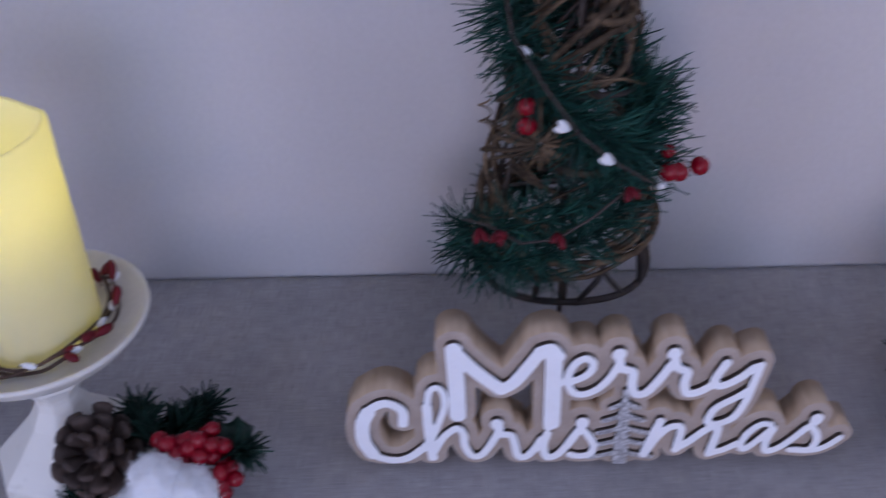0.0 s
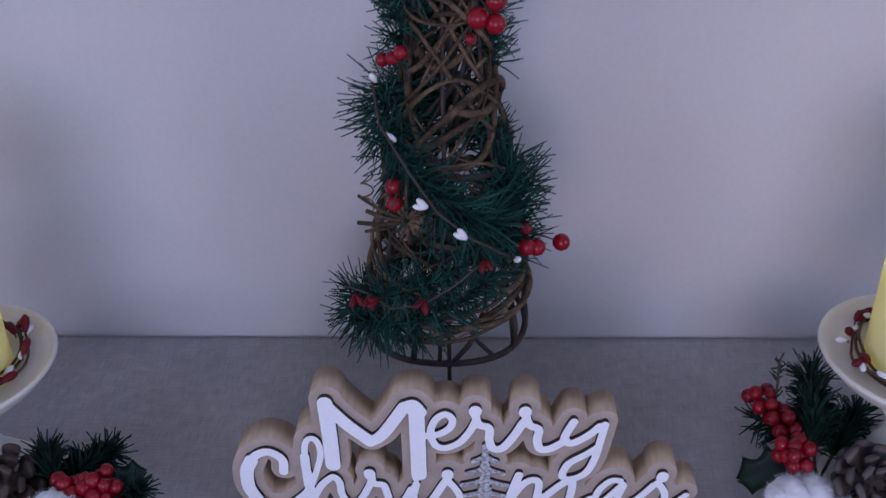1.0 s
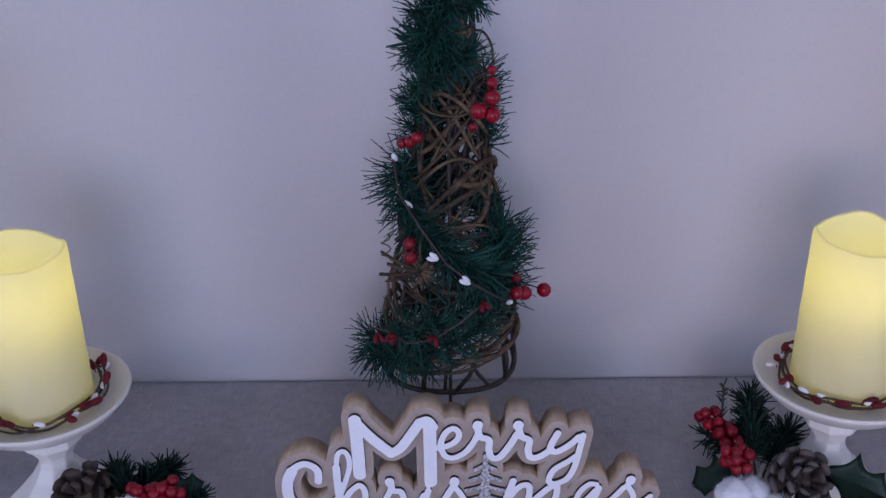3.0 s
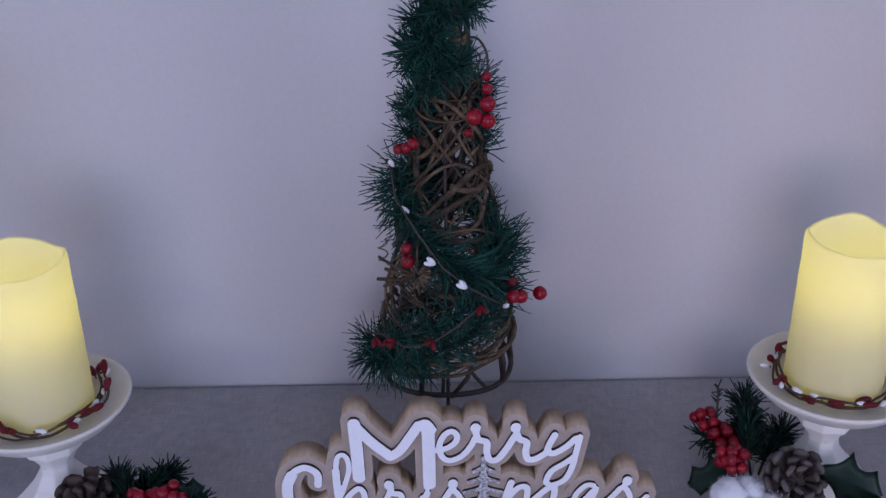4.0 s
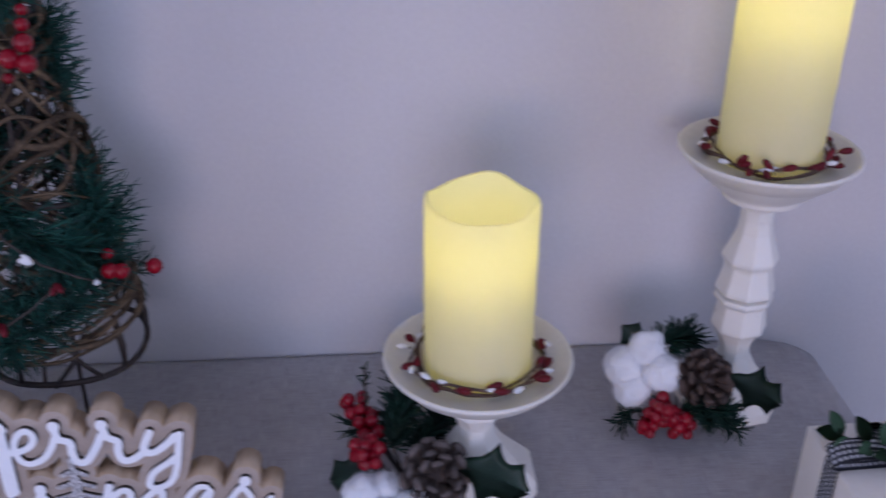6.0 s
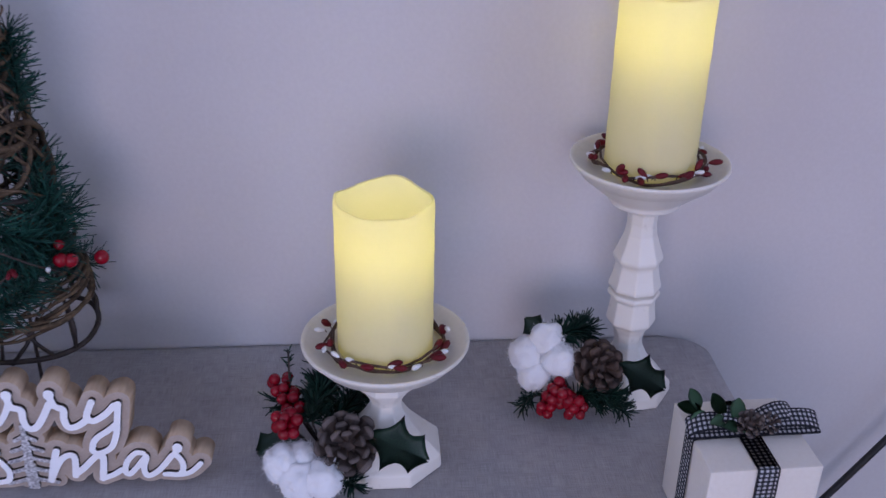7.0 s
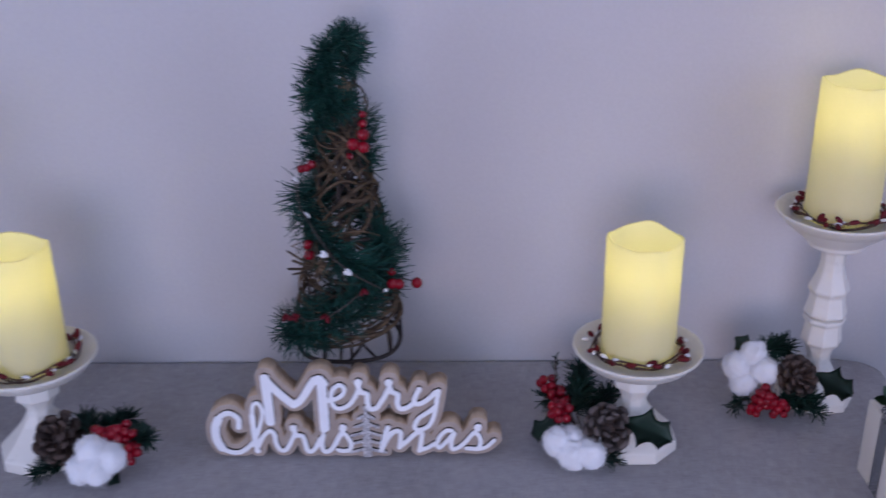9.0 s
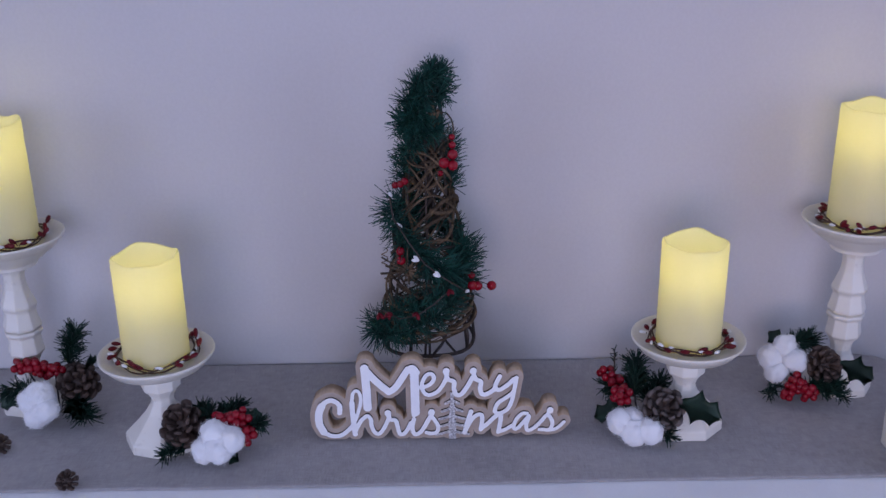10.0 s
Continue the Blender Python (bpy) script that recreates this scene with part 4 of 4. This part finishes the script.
sprig((0.53, 0.51), "pick with cotton uppermost, red berries and cone beside tall holder",
      ((0.544, 0.496, 0.846), (0.2, -0.82, 0.5), 0.0195, False),
      ([(0.486, 0.512, 0.850), (0.503, 0.515, 0.862), (0.512, 0.502, 0.850), (0.492, 0.505, 0.835), (0.500, 0.515, 0.848)], 0.0165),
      [((0.509, 0.481, 0.830), (0.008, -0.004, 0.014), 13, 0.0070), ((0.522, 0.474, 0.822), (0.004, -0.004, -0.014), 12, 0.0068), ((0.500, 0.481, 0.816), (0.003, -0.002, -0.006), 6, 0.0055)],
      [((0.506, 0.520, 0.856), (0.537, 0.524, 0.866), 330, 0.022), ((0.525, 0.49, 0.822), (0.560, 0.480, 0.826), 240, 0.018), ((0.540, 0.490, 0.815), (0.568, 0.476, 0.812), 190, 0.018), ((0.500, 0.50, 0.815), (0.480, 0.49, 0.812), 80, 0.015)],
      [((0.560, 0.492, 0.852), (0.597, 0.476, 0.836), (0.1, -0.8, 0.5)), ((0.512, 0.522, 0.852), (0.486, 0.528, 0.876), (-0.2, -0.8, 0.5))], 23)
sprig((-0.172, 0.41), "pick with brown cone, fir needles, berries and cotton beside short holder",
      ((-0.207, 0.404, 0.833), (-0.15, -0.7, 0.7), 0.0225, False),
      ([(-0.178, 0.372, 0.821), (-0.162, 0.366, 0.824), (-0.150, 0.374, 0.832), (-0.168, 0.378, 0.838), (-0.158, 0.380, 0.826)], 0.0165),
      [((-0.160, 0.394, 0.843), (0.018, 0.002, -0.002), 13, 0.0066), ((-0.142, 0.396, 0.846), (0.014, 0.006, 0.004), 10, 0.007), ((-0.133, 0.386, 0.832), (0.010, -0.004, -0.010), 9, 0.0065)],
      [((-0.175, 0.405, 0.838), (-0.196, 0.438, 0.832), 320, 0.020), ((-0.168, 0.41, 0.835), (-0.150, 0.436, 0.836), 260, 0.020), ((-0.205, 0.39, 0.812), (-0.226, 0.376, 0.811), 150, 0.016), ((-0.140, 0.40, 0.83), (-0.120, 0.398, 0.838), 150, 0.018)],
      [((-0.178, 0.408, 0.836), (-0.148, 0.430, 0.838), (0, -0.5, 0.8)), ((-0.150, 0.404, 0.834), (-0.122, 0.416, 0.838), (0.2, -0.6, 0.8)), ((-0.165, 0.38, 0.812), (-0.142, 0.366, 0.809), (0.1, -0.6, 0.7))], 37)
sprig((-0.38, 0.49), "pick with red berries above cotton, brown cone beside tall holder",
      ((-0.352, 0.492, 0.842), (0.05, -0.8, 0.6), 0.0215, False),
      ([(-0.400, 0.462, 0.836), (-0.386, 0.458, 0.846), (-0.380, 0.452, 0.830), (-0.392, 0.455, 0.820), (-0.388, 0.464, 0.834)], 0.0165),
      [((-0.418, 0.500, 0.862), (0.022, -0.004, 0.004), 13, 0.0066), ((-0.398, 0.496, 0.860), (0.020, -0.004, -0.004), 13, 0.0072), ((-0.378, 0.490, 0.862), (0.010, 0, 0.006), 8, 0.006)],
      [((-0.366, 0.505, 0.858), (-0.358, 0.520, 0.898), 280, 0.025), ((-0.36, 0.48, 0.822), (-0.335, 0.455, 0.815), 230, 0.024), ((-0.405, 0.48, 0.84), (-0.432, 0.47, 0.842), 120, 0.022)],
      [((-0.36, 0.475, 0.832), (-0.338, 0.452, 0.816), (0.1, -0.8, 0.6)), ((-0.412, 0.478, 0.838), (-0.438, 0.468, 0.824), (-0.1, -0.8, 0.6)), ((-0.345, 0.50, 0.862), (-0.325, 0.49, 0.872), (0, -0.6, 0.8))], 51)


# ---- twig rings round the candles ----
TWIG = material("ring_twig", (0.035, 0.018, 0.012), (0.12, 0.065, 0.042), size=80, fine=400, rough=0.7, bump=0.4)


def candle_ring(m, seed):
    g = thing("candle_ring", m, "brown twig ring with red and white buds round the candle", "candle ring", "candle rings on the plates")
    rnd = random.Random(seed)
    for strand in range(3):
        ph, wide = rnd.uniform(0, 6.28), (0.0430, 0.0452, 0.0418)[strand]
        pts = []
        for k in range(84):
            a = 2 * math.pi * k / 84
            r = wide + 0.0024 * math.sin(3 * a + ph) + 0.0020 * noise.noise((a * 2.2, seed, strand))
            pts.append((r * math.cos(a), r * math.sin(a), 0.0042 + 0.0024 * math.cos(4 * a + ph) + 0.0016 * strand + 0.0012 * noise.noise((a * 4, seed, 9))))
        bm = bmesh.new()
        tube(bm, pts, (0.0011, 0.0009, 0.0010)[strand], 6, closed=True)
        part("twig", bm, TWIG, g)
    # buds in small bunches on short stalks
    for k in range(13):
        a0 = 2 * math.pi * (k + rnd.uniform(-0.3, 0.3)) / 13
        for j in range(rnd.choice((2, 3, 3))):
            a = a0 + rnd.uniform(-0.14, 0.14)
            white = (k + j) % 3 == 0
            r = 0.0440 + rnd.uniform(-0.003, 0.003)
            turn = a + rnd.choice((-1.5, 1.5, 1.2, 0.4))
            way = Vector((math.cos(turn), math.sin(turn), rnd.uniform(-0.1, 0.4) if white else rnd.choice((0.05, 0.15, 0.3, 1.0))))
            base = Vector((r * math.cos(a), r * math.sin(a), 0.0075 + rnd.uniform(-0.001, 0.0015)))
            bm = bmesh.new()
            tube(bm, [base - Vector((0, 0, 0.002)), base + way.normalized() * 0.0015], 0.0005, 5)
            stalk = part("stalk", bm, TWIG, g)
            put("white_bud" if white else "red_bud", WHITE_PIP if white else RED_PIP, stalk, aim(base + way.normalized() * 0.0012, way, rnd.uniform(0.0080, 0.0095) if white else rnd.uniform(0.0105, 0.0128)))
    return g


for number, (x, y, turn, tall) in enumerate(SPOTS.values()):
    candle_ring(pose(x, y, TOP + tall + 0.0010, 0, 0, 70 * number), 60 + number)


# ---- gift box ----
def gingham():
    """Woven check of black and white: dark where both threads are dark, grey where they cross."""
    m = bpy.data.materials.new("gingham_ribbon")
    m.use_nodes = True
    n, link = m.node_tree.nodes, m.node_tree.links.new
    b, uv, sep = n["Principled BSDF"], n.new("ShaderNodeUVMap"), n.new("ShaderNodeSeparateXYZ")
    link(uv.outputs[0], sep.inputs[0])
    stripes = []
    for k in (0, 1):
        fr, gt, mul = n.new("ShaderNodeMath"), n.new("ShaderNodeMath"), n.new("ShaderNodeMath")
        mul.operation, fr.operation, gt.operation = "MULTIPLY", "FRACT", "GREATER_THAN"
        mul.inputs[1].default_value, gt.inputs[1].default_value = 1.0, 0.46
        link(sep.outputs[k], mul.inputs[0])
        link(mul.outputs[0], fr.inputs[0])
        link(fr.outputs[0], gt.inputs[0])
        stripes.append(gt.outputs[0])
    add, ramp = n.new("ShaderNodeMath"), n.new("ShaderNodeValToRGB")
    link(stripes[0], add.inputs[0])
    link(stripes[1], add.inputs[1])
    half = n.new("ShaderNodeMath")
    half.operation = "MULTIPLY"
    half.inputs[1].default_value = 0.5
    link(add.outputs[0], half.inputs[0])
    ramp.color_ramp.interpolation = "CONSTANT"
    ramp.color_ramp.elements[0].color, ramp.color_ramp.elements[1].color = (0.012, 0.013, 0.02, 1), (0.78, 0.78, 0.80, 1)
    ramp.color_ramp.elements[1].position = 0.75
    mid = ramp.color_ramp.elements.new(0.3)
    mid.color = (0.085, 0.09, 0.11, 1)
    link(half.outputs[0], ramp.inputs[0])
    link(ramp.outputs[0], b.inputs["Base Color"])
    b.inputs["Roughness"].default_value = 0.75
    return m


GINGHAM = gingham()
RIBBON_EDGE = material("ribbon_edge", (0.01, 0.01, 0.015), (0.03, 0.03, 0.04), size=200, fine=800, rough=0.7)
CARTON = material("cream_carton", (0.66, 0.61, 0.535), (0.72, 0.672, 0.60), size=12, fine=300, rough=0.6, bump=0.1)
GREEN_LEAF = material("green_leaf", (0.018, 0.062, 0.028), (0.05, 0.125, 0.058), size=80, fine=300, rough=0.45, bump=0.2)


def ribbon(name, pts, across, width, parent, label=""):
    """A woven ribbon along points, with dark selvedges; across: its width direction, fixed or one for each point."""
    pts = [Vector(p) for p in pts]
    bm = bmesh.new()
    uv = bm.loops.layers.uv.new("UVMap")
    run, rows = 0.0, []
    for i, p in enumerate(pts):
        if i:
            run += (p - pts[i - 1]).length
        side = Vector(across[i] if isinstance(across, list) else across).normalized()
        rows.append((run, [bm.verts.new(p + side * width * k) for k in (-0.5, -0.42, 0.42, 0.5)]))
    for (ra, a), (rb, b) in zip(rows, rows[1:]):
        for k in range(3):
            f = bm.faces.new((a[k], a[k + 1], b[k + 1], b[k]))
            f.material_index = 0 if k == 1 else 1
            for loop, u, v in zip(f.loops, (k, k + 1, k + 1, k), (ra, ra, rb, rb)):
                loop[uv].uv = ((u - 1) * 3.5 + 0.25, v / 0.0036)
    bmesh.ops.solidify(bm, geom=list(bm.faces), thickness=0.0004)
    me = mesh_from(name, bm, GINGHAM)
    me.materials.append(RIBBON_EDGE)
    return put(name, me, parent, None, label)


def gift_box():
    w, d, h = 0.0800, 0.080, 0.080
    g = thing("gift_box", pose(0.6195, 0.357, TOP + 0.0005, 0, 0, 2.0), "cream carton gift box tied with a black and white gingham ribbon", "gift box")
    bm = bmesh.new()
    box(bm, (-w / 2, -d / 2, 0), (w / 2, d / 2, h), 0.0009, 2)
    part("carton", bm, CARTON, g)
    e = 0.0009
    wx = 0.0164
    front = [(0.001, -d / 2 - e, 0.001), (0.001, -d / 2 - e, h - 0.002), (0.001, -d / 2 - e * 0.4, h + e * 0.6), (0.001, -d / 2 + 0.002, h + e), (0.001, 0, h + e), (0.001, d / 2 - 0.002, h + e), (0.001, d / 2 + e, h - 0.002), (0.001, d / 2 + e, 0.001)]
    ribbon("ribbon_band", front, (1, 0, 0), wx, g)
    y0 = 0.002
    side = [(-w / 2 - e, y0, 0.001), (-w / 2 - e, y0, h - 0.002), (-w / 2 - e * 0.4, y0, h + e * 0.6), (-w / 2 + 0.002, y0, h + e + 0.0006), (0, y0, h + e + 0.0008), (w / 2 - 0.002, y0, h + e + 0.0006), (w / 2 + e, y0, h - 0.002), (w / 2 + e, y0, 0.001)]
    ribbon("ribbon_band", side, (0, 1, 0), wx, g)
    # bow: four loops spread over the top
    c = Vector((0.002, 0.001, h + 0.0015))
    for dx, dy, length, high, tilt in ((-1, 0.02, 0.046, 0.0065, 0.7), (-1, 0.35, 0.026, 0.009, 0.5), (1, 0.22, 0.038, 0.0095, 0.6), (1, 0.0, 0.052, 0.0065, 0.7)):
        out = Vector((dx, dy, 0)).normalized()
        pts, sides = [], []
        for k in range(17):
            u = k / 16
            a = 2 * math.pi * u
            reach = length * (0.5 - 0.5 * math.cos(a)) ** 0.75
            lift = high * math.sin(a) if u < 0.5 else high * 0.12 * math.sin(a)
            pts.append(c + out * reach + Vector((0, 0, 0.0035 + max(lift, -0.002))))
            twist = tilt * math.sin(math.pi * u)
            sides.append(Vector((-out.y * dx + 0.15 * twist, out.x * dx, twist * 0.6)))
        ribbon("bow_loop", pts, sides, wx, g)
    # two small dark rosettes and a green sprig
    rose = pinecone(g, aim((0.000, -0.003, h + 0.011), (-0.05, -0.75, 0.65)), 0.0088, 26, SCALE_MESH, 71, "cone_rosette")
    tagged(rose, "dark brown cone slice like a rosette")
    pinecone(g, aim((0.016, -0.001, h + 0.009), (0.25, -0.75, 0.55)), 0.0070, 22, SCALE_MESH, 72, "cone_rosette")
    bm = bmesh.new()
    tube(bm, [(-0.002, -0.008, h + 0.006), (-0.016, 0.004, h + 0.010), (-0.034, 0.013, h + 0.012)], 0.0008, 6)
    stem = part("leaf_sprig", bm, GREEN_LEAF, g, "small green artificial leaf sprig")
    for base, tip in (((-0.030, 0.012, h + 0.012), (-0.045, 0.020, h + 0.013)), ((-0.032, 0.013, h + 0.012), (-0.035, 0.026, h + 0.022)), ((-0.026, 0.010, h + 0.011), (-0.040, 0.006, h + 0.010)),
                      ((-0.017, 0.005, h + 0.010), (-0.020, 0.020, h + 0.021)), ((-0.015, 0.004, h + 0.010), (-0.029, -0.003, h + 0.013)), ((-0.010, 0.000, h + 0.009), (-0.003, 0.014, h + 0.020)), ((-0.008, -0.002, h + 0.008), (-0.021, -0.008, h + 0.013))):
        put("leaf", LEAF_MESH, stem, leaf_pose(base, tip, 1.05, (0, -0.7, 0.8), 1.2))
    return g


LEAF_MESH = leaf_mesh("leaf", GREEN_LEAF, False, 0.24)
gift_box()


# ---- loose small cones and the cable ----
for x, y, r, label in ((-0.318, 0.333, 0.0105, "tiny brown pine cone lying loose on the grey runner"), (-0.419, 0.408, 0.0105, "tiny dark pine cone lying loose on the runner")):
    t = thing("small_cone", pose(x, y, TOP + 0.0005), label, "pine cone", "loose small cones")
    pinecone(t, aim((0, 0, r * 0.92), (0.2, -0.35, 0.9)), r, 30, SCALE_MESH_DARK, 80 + int(r * 1e4))

CABLE = material("black_rubber", (0.008, 0.008, 0.009), (0.02, 0.02, 0.022), size=40, fine=200, rough=0.5)
bm = bmesh.new()
tube(bm, [Vector((0.45 + 0.75 * u, 0.56 + 0.02 * math.sin(3 * u), 0.10 + 1.08 * u - 0.06 * math.sin(math.pi * u) ** 2 + 0.036)) for u in (k / 40 for k in range(41))], 0.0038, 10)
tagged(part("power_cable", bm, CABLE), "black rubber power cable hanging down past the table end", "cable")
